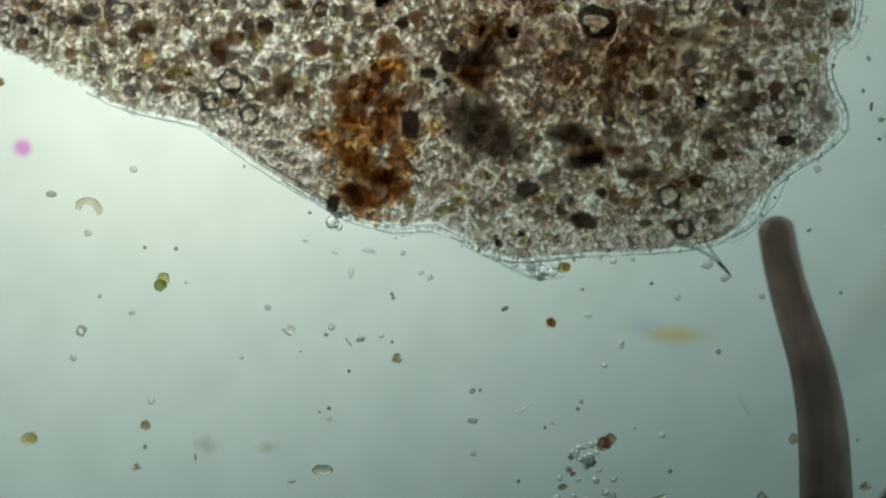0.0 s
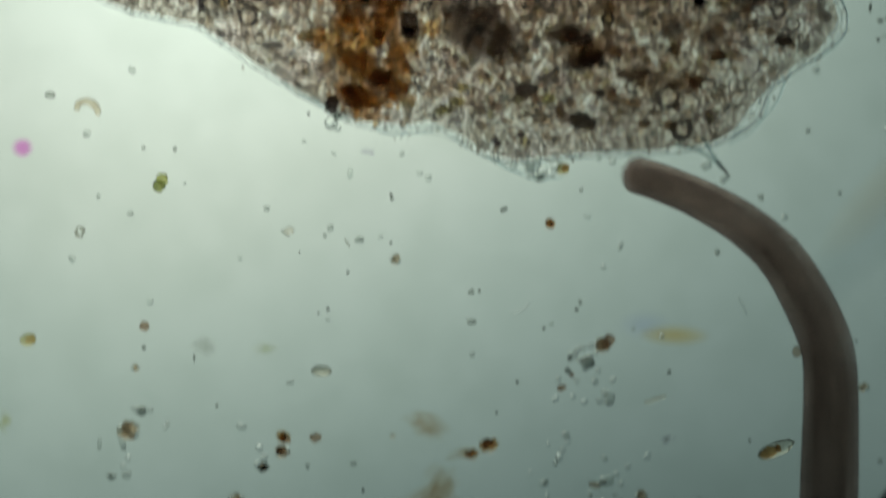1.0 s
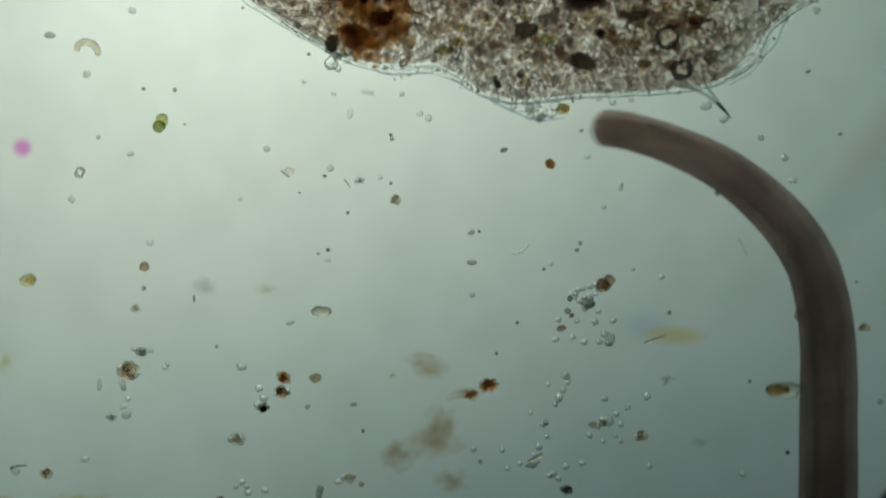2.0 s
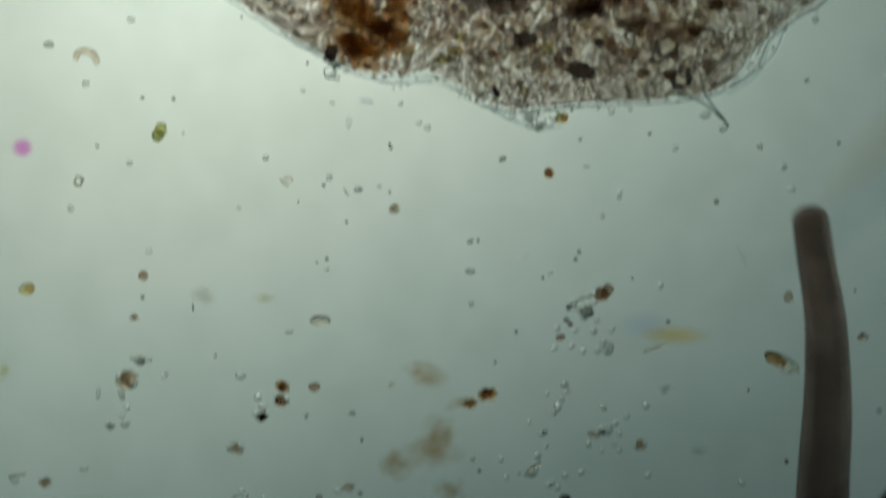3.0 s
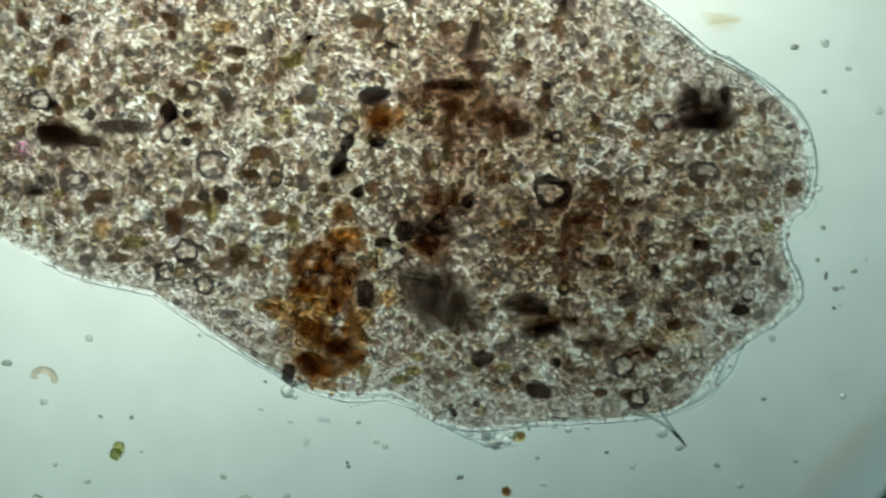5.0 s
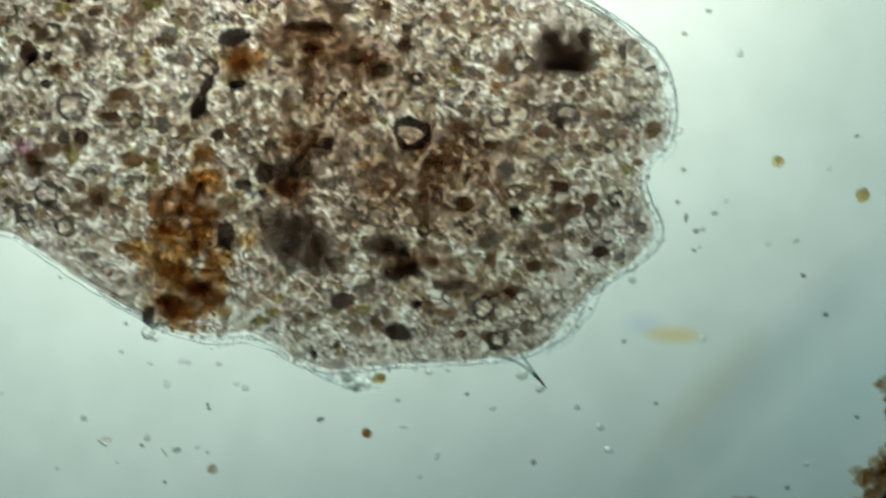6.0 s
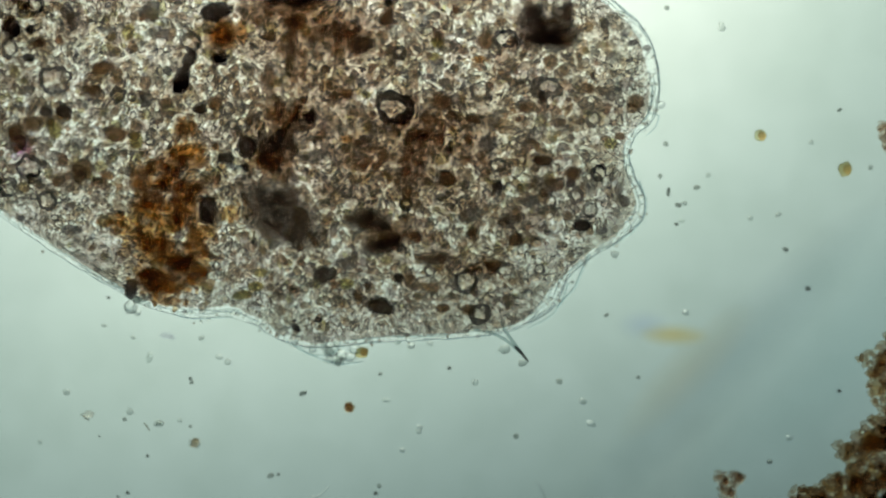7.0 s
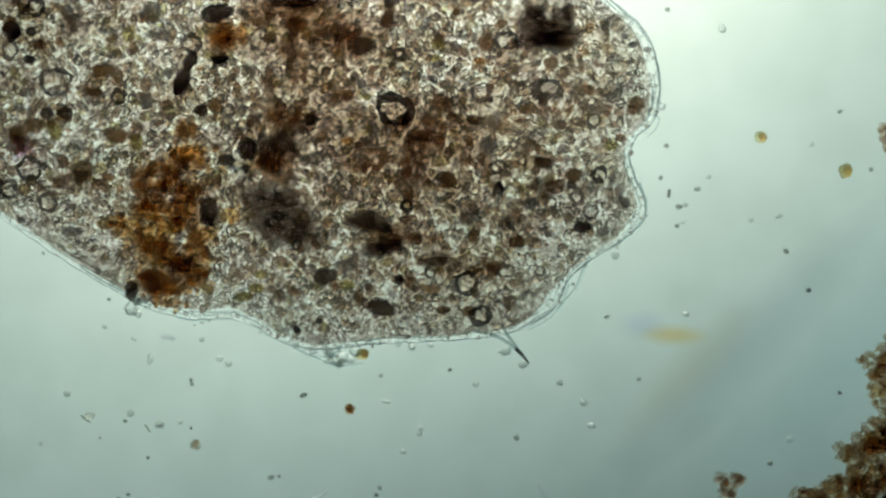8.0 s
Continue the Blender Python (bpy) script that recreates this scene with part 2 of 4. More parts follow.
def threads(name, places, length, radius):
    """Many short curled threads in one mesh."""
    n, steps, sides = len(places), 7, 5
    a = RNG.uniform(0, 2 * math.pi, n)[:, None] + RNG.normal(0, 2.2, n)[:, None] * np.linspace(-0.5, 0.5, steps)
    d = np.stack([np.cos(a), np.sin(a)], -1) * (length / steps)[:, None, None]
    mid = np.cumsum(d, 1) - d.mean(1)[:, None] * steps / 2
    mid = np.concatenate([mid, np.repeat(RNG.normal(0, 0.15, (n, 1, 1)), steps, 1) * np.linspace(-1, 1, steps)[None, :, None] * length[:, None, None]], -1)
    side = np.stack([-np.sin(a), np.cos(a), 0 * a], -1)
    w = np.linspace(0, 2 * math.pi, sides, endpoint=False)
    thick = radius[:, None, None, None] * np.array([0.25, 0.8, 1, 1, 1, 0.8, 0.25])[None, :, None, None]
    v = mid[:, :, None] + thick * (side[:, :, None] * np.cos(w)[None, None, :, None] + np.array((0, 0, 1.0)) * np.sin(w)[None, None, :, None]) + places[:, None, None]
    k, j = np.meshgrid(np.arange(steps - 1), np.arange(sides), indexing="ij")
    f = np.stack([k * sides + j, k * sides + (j + 1) % sides, (k + 1) * sides + (j + 1) % sides, (k + 1) * sides + j], -1).reshape(-1, 4)
    f = f[None] + (np.arange(n) * steps * sides)[:, None, None]
    return fast_mesh(name, v.reshape(-1, 3), f.reshape(-1, 4))


def smooth_loop(points, count):
    """A closed Catmull-Rom curve through points, at even steps."""
    p = np.array(points, float)
    out = []
    for i in range(len(p)):
        a, b, c, d = p[i - 1], p[i], p[(i + 1) % len(p)], p[(i + 2) % len(p)]
        for t in np.linspace(0, 1, 12, endpoint=False):
            out.append(0.5 * (2 * b + (c - a) * t + (2 * a - 5 * b + 4 * c - d) * t * t + (3 * b - a - 3 * c + d) * t ** 3))
    q = np.array(out + [out[0]])
    run = np.concatenate([[0], np.cumsum(np.linalg.norm(np.diff(q, axis=0), axis=1))])
    s = np.linspace(0, run[-1], count, endpoint=False)
    return np.stack([np.interp(s, run, q[:, k]) for k in (0, 1)], 1)


def inside(loop, pts):
    """Which points lie in the closed loop."""
    x, y = pts[:, 0], pts[:, 1]
    hit = np.zeros(len(pts), bool)
    a, b = loop, np.roll(loop, -1, 0)
    for (x0, y0), (x1, y1) in zip(a, b):
        c = (y0 > y) != (y1 > y)
        hit ^= c & (x < (x1 - x0) * (y - y0) / (y1 - y0 + 1e-12) + x0)
    return hit


def edge_distance(loop, pts):
    d = np.full(len(pts), 1e9)
    for i in range(0, len(loop)):
        a, b = loop[i], loop[(i + 1) % len(loop)]
        e = b - a
        t = np.clip(((pts - a) @ e) / (e @ e), 0, 1)
        d = np.minimum(d, np.linalg.norm(pts - a - t[:, None] * e, axis=1))
    return d


def inset(loop, d):
    """The closed outline moved inwards by d (one value, or one a corner)."""
    t = np.roll(loop, -3, 0) - np.roll(loop, 3, 0)
    nrm = np.stack([t[:, 1], -t[:, 0]], 1) / np.linalg.norm(t, axis=1)[:, None]
    area = np.sum(loop[:, 0] * np.roll(loop[:, 1], -1) - loop[:, 1] * np.roll(loop[:, 0], -1))
    return loop - nrm * np.reshape(d, (-1, 1)) * (1 if area > 0 else -1)


def dome(name, loop, centre, height, edge, base=2.0):
    """A low slab over a closed outline in plan units, rounded over its last `edge` units."""
    n = len(loop)
    rows = [(loop, 0.0)]
    for k in (0.12, 0.4, 0.75, 1.0):
        d = edge * (1 - math.cos(k * math.pi / 2))
        rows.append((inset(loop, d), 0.72 * math.sin(k * math.pi / 2)))
    last = rows[-1][0]
    for r, h in ((0.97, 0.80), (0.94, 0.86), (0.9, 0.90), (0.75, 0.97), (0.5, 1.0), (0.25, 1.0)):
        rows.append((np.array(centre) + (last - centre) * r, h))
    rows = [(np.array(centre) + (last - centre) * r, 0.0) for r in (0.25, 0.5, 0.75, 0.9, 0.94, 0.97)] + rows
    v = [at(u, w, base + height * h) for pts, h in rows for u, w in pts]
    f = []
    for i in range(len(rows) - 1):
        for k in range(n):
            a, b = i * n + k, i * n + (k + 1) % n
            f.append((a, b, b + n, a + n))
    f.append(tuple((len(rows) - 1) * n + k for k in range(n)))
    f.append(tuple(reversed(range(n))))
    m = bpy.data.meshes.new(name)
    m.from_pydata(v, [], f)
    # how crowded the grains are: few in the thin rim, many in the thick middle
    crowd = (1.0, 1.0, 0.95, 0.6, 0.38, 0.2, 0.1, 0.1, 0.1, 0.1, 0.1, 0.2, 0.38, 0.6, 0.95, 1.0, 1.0)
    m.attributes.new("crowd", "FLOAT", "POINT").data.foreach_set("value", np.repeat(crowd, n))
    return m


def lump_mesh(name, rx, ry, rz, rough=0.12, level=3, seed=0.0):
    """An uneven rounded lump, its underside at z = 0; sizes in plan units."""
    bv, bf = BALLS[level]
    w = np.array([1 + rough * (noise.noise(Vector(p) * 1.6 + Vector((seed, 0, 3))) + 0.5 * noise.noise(Vector(p) * 4.1 + Vector((0, seed, 7)))) for p in bv])
    v = bv * w[:, None] * np.array([rx, ry, rz]) * U
    v[:, 2] -= v[:, 2].min()
    return fast_mesh(name, v, bf)


def ring_mesh(name, r, tube, seed=0.0):
    """An uneven ring lying flat."""
    v, f = [], []
    for i in range(28):
        a = i * 2 * math.pi / 28
        k = 1 + 0.34 * noise.noise(Vector((math.cos(a) * 1.5 + seed, math.sin(a) * 1.5, 1))) + 0.10 * noise.noise(Vector((math.cos(a) * 4 + seed, math.sin(a) * 4, 5)))
        thick = tube * max(0.25, 0.85 + 0.95 * noise.noise(Vector((math.cos(a) * 1.1 + seed, math.sin(a) * 1.1, 8 + seed))))
        for j in range(10):
            b = j * 2 * math.pi / 10
            w = r * k + thick * math.cos(b)
            v.append((w * math.cos(a) * U, w * math.sin(a) * U, (tube + thick * math.sin(b)) * U))
    for i in range(28):
        for j in range(10):
            f.append((i * 10 + j, (i + 1) % 28 * 10 + j, (i + 1) % 28 * 10 + (j + 1) % 10, i * 10 + (j + 1) % 10))
    return fast_mesh(name, np.array(v), np.array(f))


# ---- large structure: slide, lamp ----
def build_slide():
    bm = bmesh.new()
    bmesh.ops.create_cube(bm, size=1.0)
    bmesh.ops.scale(bm, vec=(4200 * U, 3200 * U, 12 * U), verts=bm.verts)
    bmesh.ops.translate(bm, vec=(200 * U, -100 * U, -6 * U), verts=bm.verts)
    bmesh.ops.bevel(bm, geom=bm.edges[:], offset=3 * U, segments=2, affect="EDGES")
    mesh = bpy.data.meshes.new("glass_slide")
    bm.to_mesh(mesh)
    bm.free()
    ob = link("ground", mesh, slide_material())
    return tagged(ob, "clear wet glass microscope slide lit from below", "slide", kind="structure")


def build_lamp():
    lamp = tagged(new("field_lamp"), "round frosted lamp lens glowing pale green under the slide", "lamp")
    bm = bmesh.new()
    bmesh.ops.create_circle(bm, cap_ends=True, segments=64, radius=3300 * U)
    part("lens", bm, lamp_material(), lamp)
    return lamp


def soft_disc(name, sx, sy, mat, turn=0.0, place=(0, 0, 0)):
    """A thin lens-shaped film, for stains and for painted shade."""
    bm = bmesh.new()
    bmesh.ops.create_uvsphere(bm, u_segments=32, v_segments=12, radius=1.0)
    for v in bm.verts:
        v.co.z *= 0.02
    mesh = bpy.data.meshes.new(name)
    bm.to_mesh(mesh)
    bm.free()
    ob = link(name, mesh, mat)
    ob.location, ob.rotation_euler, ob.scale = place, (0, 0, radians(turn)), (sx, sy, min(sx, sy))
    return ob


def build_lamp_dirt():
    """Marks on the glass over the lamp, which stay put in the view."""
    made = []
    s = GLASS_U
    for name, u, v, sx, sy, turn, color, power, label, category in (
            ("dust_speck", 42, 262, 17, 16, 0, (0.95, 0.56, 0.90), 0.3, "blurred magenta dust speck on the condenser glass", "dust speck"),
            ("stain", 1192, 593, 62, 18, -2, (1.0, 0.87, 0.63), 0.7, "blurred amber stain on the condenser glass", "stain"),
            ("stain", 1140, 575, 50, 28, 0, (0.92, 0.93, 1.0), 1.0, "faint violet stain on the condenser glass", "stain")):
        ob = soft_disc(name, sx * s, sy * s, soft_tint_material(name, color, 0.35, power))
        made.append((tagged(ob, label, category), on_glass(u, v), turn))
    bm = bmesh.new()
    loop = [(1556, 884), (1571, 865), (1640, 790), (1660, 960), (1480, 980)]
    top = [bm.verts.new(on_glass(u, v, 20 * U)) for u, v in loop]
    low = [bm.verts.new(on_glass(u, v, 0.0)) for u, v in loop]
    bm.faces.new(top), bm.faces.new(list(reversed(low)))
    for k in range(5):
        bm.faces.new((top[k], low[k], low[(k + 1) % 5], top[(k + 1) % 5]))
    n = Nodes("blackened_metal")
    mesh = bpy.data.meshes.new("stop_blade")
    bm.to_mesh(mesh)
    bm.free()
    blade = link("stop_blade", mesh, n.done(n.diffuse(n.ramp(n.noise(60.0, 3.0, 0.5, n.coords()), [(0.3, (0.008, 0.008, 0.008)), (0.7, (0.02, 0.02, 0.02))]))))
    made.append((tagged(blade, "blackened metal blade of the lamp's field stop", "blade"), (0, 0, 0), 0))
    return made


build_slide()
field_lamp = build_lamp()
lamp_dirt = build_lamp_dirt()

# ---- the cell mass ----
OUTLINE = [(-260, -250), (-220, -60), (-100, 40), (0, 88), (60, 112), (130, 147), (220, 192), (300, 211), (350, 224), (400, 256), (450, 290),
           (510, 328), (568, 362), (610, 386), (660, 401), (716, 410), (766, 407), (806, 421), (852, 446), (900, 461), (960, 459), (1020, 452),
           (1100, 449), (1200, 441), (1250, 434), (1290, 420), (1335, 388), (1358, 342), (1400, 302), (1450, 272), (1488, 238),
           (1494, 204), (1476, 164), (1465, 124), (1480, 88), (1510, 58)]
OUTLINE += [(1520, 15), (1517, -26), (1505, -72), (1480, -108), (1440, -142), (1385, -181), (1335, -206), (1285, -246), (1240, -282), (1170, -335),
            (1080, -400), (900, -460), (600, -480), (200, -470), (-150, -420)]
CENTRE = (660, -30)
LOOP = inset(smooth_loop(OUTLINE, 420), -4.0)
RIM = np.array([9 + 14 * math.exp(-((u - 1480) ** 2 + (v - 228) ** 2) / 1800) + 14 * math.exp(-((u - 1335) ** 2 + (v - 392) ** 2) / 1500)
                + 10 * math.exp(-((u - 1500) ** 2 + (v + 20) ** 2) / 9000) + 10 * math.exp(-((u - 740) ** 2 + (v - 410) ** 2) / 9000)
                + 4 * noise.noise(Vector((u * 0.03, v * 0.03, 0))) for u, v in LOOP])
INNER = inset(LOOP, RIM)

# swallowed matter: place, half sizes, turn
BLACK = [(42, 37, 11, 10, 0), (63, 58, 9, 8, 0), (442, 49, 12, 11, 0), (474, 49, 14, 11, -5), (713, 44, 11, 11, 0), (678, 5, 14, 12, 20),
         (882, 430, 6, 9, 30), (922, 415, 7, 6, 0), (1386, 250, 17, 10, 10), (741, -128, 30, 17, 12), (678, -8, 13, 26, -24), (694, -44, 11, 18, -30),
         (748, -45, 16, 10, 10), (242, -93, 9, 10, 0), (387, -93, 10, 11, 0), (177, -113, 9, 7, 0), (411, -46, 11, 7, 0), (1063, 342, 10, 9, 0), (793, 147, 7, 9, 0)]
BLACK += [(1366, 175, 9, 8, 0), (1238, 182, 10, 13, 10), (1041, 252, 9, 8, 0), (591, 362, 11, 18, 0), (413, -96, 9, 8, 0), (1046, -144, 10, 8, 20), (758, 131, 15, 11, 0),
          (796, 112, 18, 21, 10), (381, -98, 17, 18, 30), (907, 60, 12, 11, 0), (727, 222, 17, 26, 0), (931, 336, 21, 15, 10), (1031, 392, 25, 15, -12)]
BROWN = [(260, 50, 22, 13, 5), (43, 81, 14, 12, 0), (240, 66, 10, 20, 0), (65, 15, 13, 9, 0), (390, 84, 22, 18, 0), (419, 70, 17, 15, 0), (563, 87, 22, 16, 0), (841, 57, 16, 10, 0),
         (541, -28, 24, 12, 0), (653, 34, 14, 10, 0), (1116, 62, 18, 10, 0), (1139, 32, 22, 15, 0), (1041, -116, 13, 14, 0), (126, 93, 9, 7, 0), (133, 112, 7, 6, 0), (934, -28, 10, 8, 20),
         (1216, -75, 18, 15, 0), (1331, -40, 14, 12, 0), (1371, 157, 15, 14, 0)]
BROWN += [(1453, 92, 10, 8, 0), (1361, 232, 11, 10, 0), (991, 372, 9, 12, 0), (1081, 347, 9, 13, 0), (1036, 127, 11, 15, 0), (506, 150, 24, 22, 25), (290, 158, 20, 10, 0),
          (192, -218, 18, 14, 0), (197, -261, 15, 10, 0), (122, -263, 15, 16, 0), (385, -258, 28, 11, -35), (497, -208, 20, 10, -10), (497, -176, 15, 11, 10), (272, -118, 12, 8, 0),
          (387, -148, 11, 8, -20), (872, -248, 20, 14, 0), (717, -258, 20, 14, 0), (232, -148, 10, 14, -20)]
BROWN += [(1481, 32, 17, 14, 0), (1396, 7, 14, 10, 0), (1186, 398, 14, 11, 0), (1196, 60, 18, 10, 0), (1290, 40, 16, 12, 0), (1316, 135, 17, 10, 0), (1150, 170, 18, 12, 20), (1270, 275, 16, 12, 0),
          (1096, 88, 20, 12, -15), (1230, 320, 15, 12, 0), (1140, 395, 13, 8, 0), (881, -108, 22, 15, 0), (836, -83, 15, 9, 0), (429, -73, 15, 10, 0), (526, 12, 15, 11, 0), (332, -158, 20, 9, 0)]
GREY = [(479, -129, 14, 18, 10), (456, 12, 20, 10, -15), (616, 27, 13, 16, 0), (548, -98, 20, 6, 0), (946, -93, 32, 15, 0), (996, -73, 24, 18, 0), (1081, -138, 12, 8, 20), (916, 127, 28, 11, 10),
        (1006, 97, 12, 8, 0), (1016, 77, 11, 17, 0), (1231, 62, 11, 20, -20), (1321, 182, 20, 23, 0), (1321, 137, 16, 11, 0), (1451, 187, 9, 14, 0), (1296, 207, 16, 13, 0), (1256, 237, 20, 12, 0),
        (971, 317, 20, 11, 0), (1126, 310, 34, 10, 6), (1256, 382, 14, 13, 0)]
GREY += [(143, 38, 20, 12, 0), (165, 20, 19, 13, 0), (235, 160, 19, 10, 25), (330, 18, 10, 14, 20), (185, 125, 14, 10, 0), (486, 257, 20, 10, 0), (391, 102, 24, 16, 0), (496, 104, 16, 9, -20),
         (312, -203, 18, 8, 0), (547, -228, 15, 12, 0), (152, 42, 15, 9, 0), (1436, 17, 9, 14, 15), (1186, 232, 24, 14, 15), (1221, 105, 18, 16, 0), (1146, -3, 11, 10, 0), (626, -130, 18, 20, 0), (640, -92, 22, 14, 0)]
# small slanted granules near the rim
GREY += [(1436, -48, 10, 6, 25), (1501, -63, 8, 6, 0), (1476, -73, 10, 6, 20), (1461, -88, 8, 6, 0), (1426, -108, 9, 11, 0), (1471, -43, 8, 5, 20), (1461, 207, 11, 10, 0), (1421, 257, 13, 8, 15), (1326, 262, 7, 6, 0),
         (396, 237, 8, 7, 0), (587, 152, 9, 8, 0), (345, 160, 10, 8, 0)]
MURKY = [(846, 104, 44, 21, 0), (854, 231, 92, 54, -36), (1304, -98, 36, 42, 0), (1350, -114, 26, 26, 0), (1322, -84, 34, 20, 0), (1352, -84, 36, 26, 10), (1361, -130, 11, 22, 0), (1300, -130, 22, 14, 0), (880, -148, 62, 12, 0),
         (1006, 240, 47, 22, -4), (1035, 285, 46, 17, 20), (187, -58, 54, 26, -10), (185, -62, 44, 18, -6), (295, -74, 60, 14, 0), (240, -48, 34, 13, 0), (928, -180, 36, 12, -10), (915, -225, 14, 42, -15)]
HAZE = [(880, -180, 120, 80, 0), (960, -60, 130, 90, 10), (1110, 110, 120, 100, 0), (830, -100, 90, 60, 10), (930, -110, 90, 60, 0), (900, -200, 60, 80, 0), (900, 30, 110, 80, 20), (960, 90, 120, 70, 0),
        (1090, 70, 100, 90, 0), (1010, 180, 120, 60, 10), (1180, 200, 70, 50, 20), (1080, 260, 60, 40, 0), (760, -230, 60, 50, 0), (820, 130, 40, 60, 0), (1230, 90, 110, 80, 0), (1176, 322, 25, 15, 0),
        (1270, 240, 60, 40, 20), (587, -158, 38, 20, 0), (647, -163, 28, 12, 0)]
OLIVE = [(456, 80, 11, 17, 20), (320, 130, 24, 13, 0), (971, 352, 14, 10, 0), (811, 357, 14, 9, 0), (788, 372, 18, 8, 10), (586, -92, 11, 16, -20), (1006, 19, 9, 6, 0), (1126, -48, 10, 7, 0), (1131, -73, 12, 9, 0),
         (1436, 105, 12, 10, 0), (186, 45, 12, 8, 0), (600, 100, 12, 16, 0), (820, 333, 12, 8, 0), (150, -170, 20, 12, 0), (440, -180, 18, 12, 0), (600, -190, 20, 14, 0)]
ORANGE = [(686, 77, 24, 18, 0), (701, 114, 34, 15, 0), (676, 122, 30, 16, 0), (576, 242, 32, 17, 0), (611, 266, 52, 19, -6), (656, 247, 40, 18, 0), (646, 172, 26, 14, 20), (766, 227, 21, 15, 0), (656, 357, 34, 13, 0),
          (756, -93, 32, 26, 0), (786, -93, 11, 24, 0), (716, 262, 26, 18, 0), (636, 300, 46, 20, 0), (618, 224, 36, 20, 0), (676, 214, 36, 22, 0), (262, 105, 19, 22, 0), (971, 97, 14, 9, 0), (1206, -43, 14, 8, 0), (477, -248, 28, 18, 0)]
RUST = [(606, 165, 22, 32, 0), (701, 137, 34, 16, 0), (656, 145, 40, 24, 0), (691, 187, 36, 26, 0), (626, 207, 32, 24, 0), (686, 235, 34, 22, 0), (636, 285, 48, 18, 0), (706, 287, 28, 30, 0), (666, 309, 44, 18, 0),
        (621, 334, 30, 12, 0), (686, 324, 38, 22, 0), (706, 346, 22, 16, 0), (656, 382, 30, 11, 0), (641, 352, 48, 20, 0), (751, -80, 32, 22, 0), (831, 137, 24, 18, 0), (616, 335, 22, 10, 0), (551, 162, 13, 9, 0)]
HAZE += [(740, -80, 44, 40, 0),
         (640, 330, 60, 34, 0), (640, 200, 40, 50, 0), (690, 170, 40, 40, 0), (860, 140, 50, 40, 0)]
# round dark-walled vesicles: place, radius, wall, length against width
RINGS = [(212, 20, 15, 6, 1.3), (411, 147, 19, 4, 1.0), (372, 182, 14, 4, 1.1), (376, 187, 9, 3, 1.6), (443, 205, 15, 4, 1.0), (568, 20, 11, 4, 1.0), (761, 45, 10, 4, 1.0), (1181, 347, 18, 4, 1.0), (1206, 405, 14, 5, 1.1),
         (1416, 157, 12, 4, 1.0), (1401, 222, 12, 3, 1.0), (1376, 197, 11, 4, 1.0), (421, -139, 14, 4, 1.0), (376, -63, 15, 4, 0.8), (1326, 5, 15, 6, 1.5), (696, -76, 15, 4, 1.1), (1056, 42, 24, 9, 1.15), (1063, -56, 9, 4, 1.0)]
RINGS += [(1251, -80, 15, 4, 1.2), (1186, 17, 9, 3, 1.0), (996, -3, 7, 2, 1.0), (1421, 82, 8, 3, 1.0), (1281, 97, 8, 3, 1.0), (1265, 104, 7, 3, 1.0), (1236, 142, 10, 3, 1.3), (1331, 207, 10, 3, 1.0), (1076, 210, 9, 4, 1.0), (1121, 117, 6, 2, 1.0),
          (781, 187, 9, 3, 1.0), (771, 72, 7, 3, 1.2), (996, 187, 17, 3, 1.0), (777, -203, 12, 4, 0.8), (152, -118, 16, 4, 1.3), (457, -8, 22, 4, 1.1), (1406, 62, 12, 4, 0.9), (1206, 12, 15, 3, 1.0), (1251, 327, 11, 3, 1.2), (1126, 374, 6, 2, 1.0)]
PALE = [(1056, -13, 60, 20, -20), (976, 125, 28, 16, 0), (315, 70, 24, 14, 0), (731, 165, 18, 20, 0), (560, 208, 40, 14, -15), (1186, 87, 16, 15, 0), (1076, 190, 26, 18, 0), (1316, 87, 20, 14, 0), (1020, -50, 40, 20, 0), (1110, -80, 30, 20, 0)]


# brown murk, thicker than the stained patches
DUSK = [(856, -146, 80, 16, 0), (881, -108, 44, 28, 0), (946, -93, 60, 28, 0), (870, -60, 50, 32, 0), (836, -2, 24, 46, 4), (756, -84, 40, 36, 0), (812, -124, 50, 24, 0), (900, -130, 70, 22, 0), (985, -70, 46, 30, 0),
        (846, 130, 50, 34, 0), (860, 60, 40, 40, 0), (1040, 270, 60, 30, 20), (1130, 305, 50, 18, 5), (1100, 120, 60, 40, 0), (640, 345, 50, 26, 0)]


def spread(pts, z):
    """World places from plan points and heights."""
    return np.stack([(pts[:, 0] - 784) * U, (441 - pts[:, 1]) * U, z * U], 1)


def shared(meshes, material):
    for m in meshes:
        m.materials.append(material)
        m.polygons.foreach_set("use_smooth", [True] * len(m.polygons))
    return meshes


def unit_lump(name, seed, rough=0.25, wide=1.55):
    """A lump about one unit across that a thing scales to its size."""
    mesh = lump_mesh(name, wide, wide, 0.6, rough, 3, seed)
    for q in mesh.vertices:
        q.co /= U
    return mesh


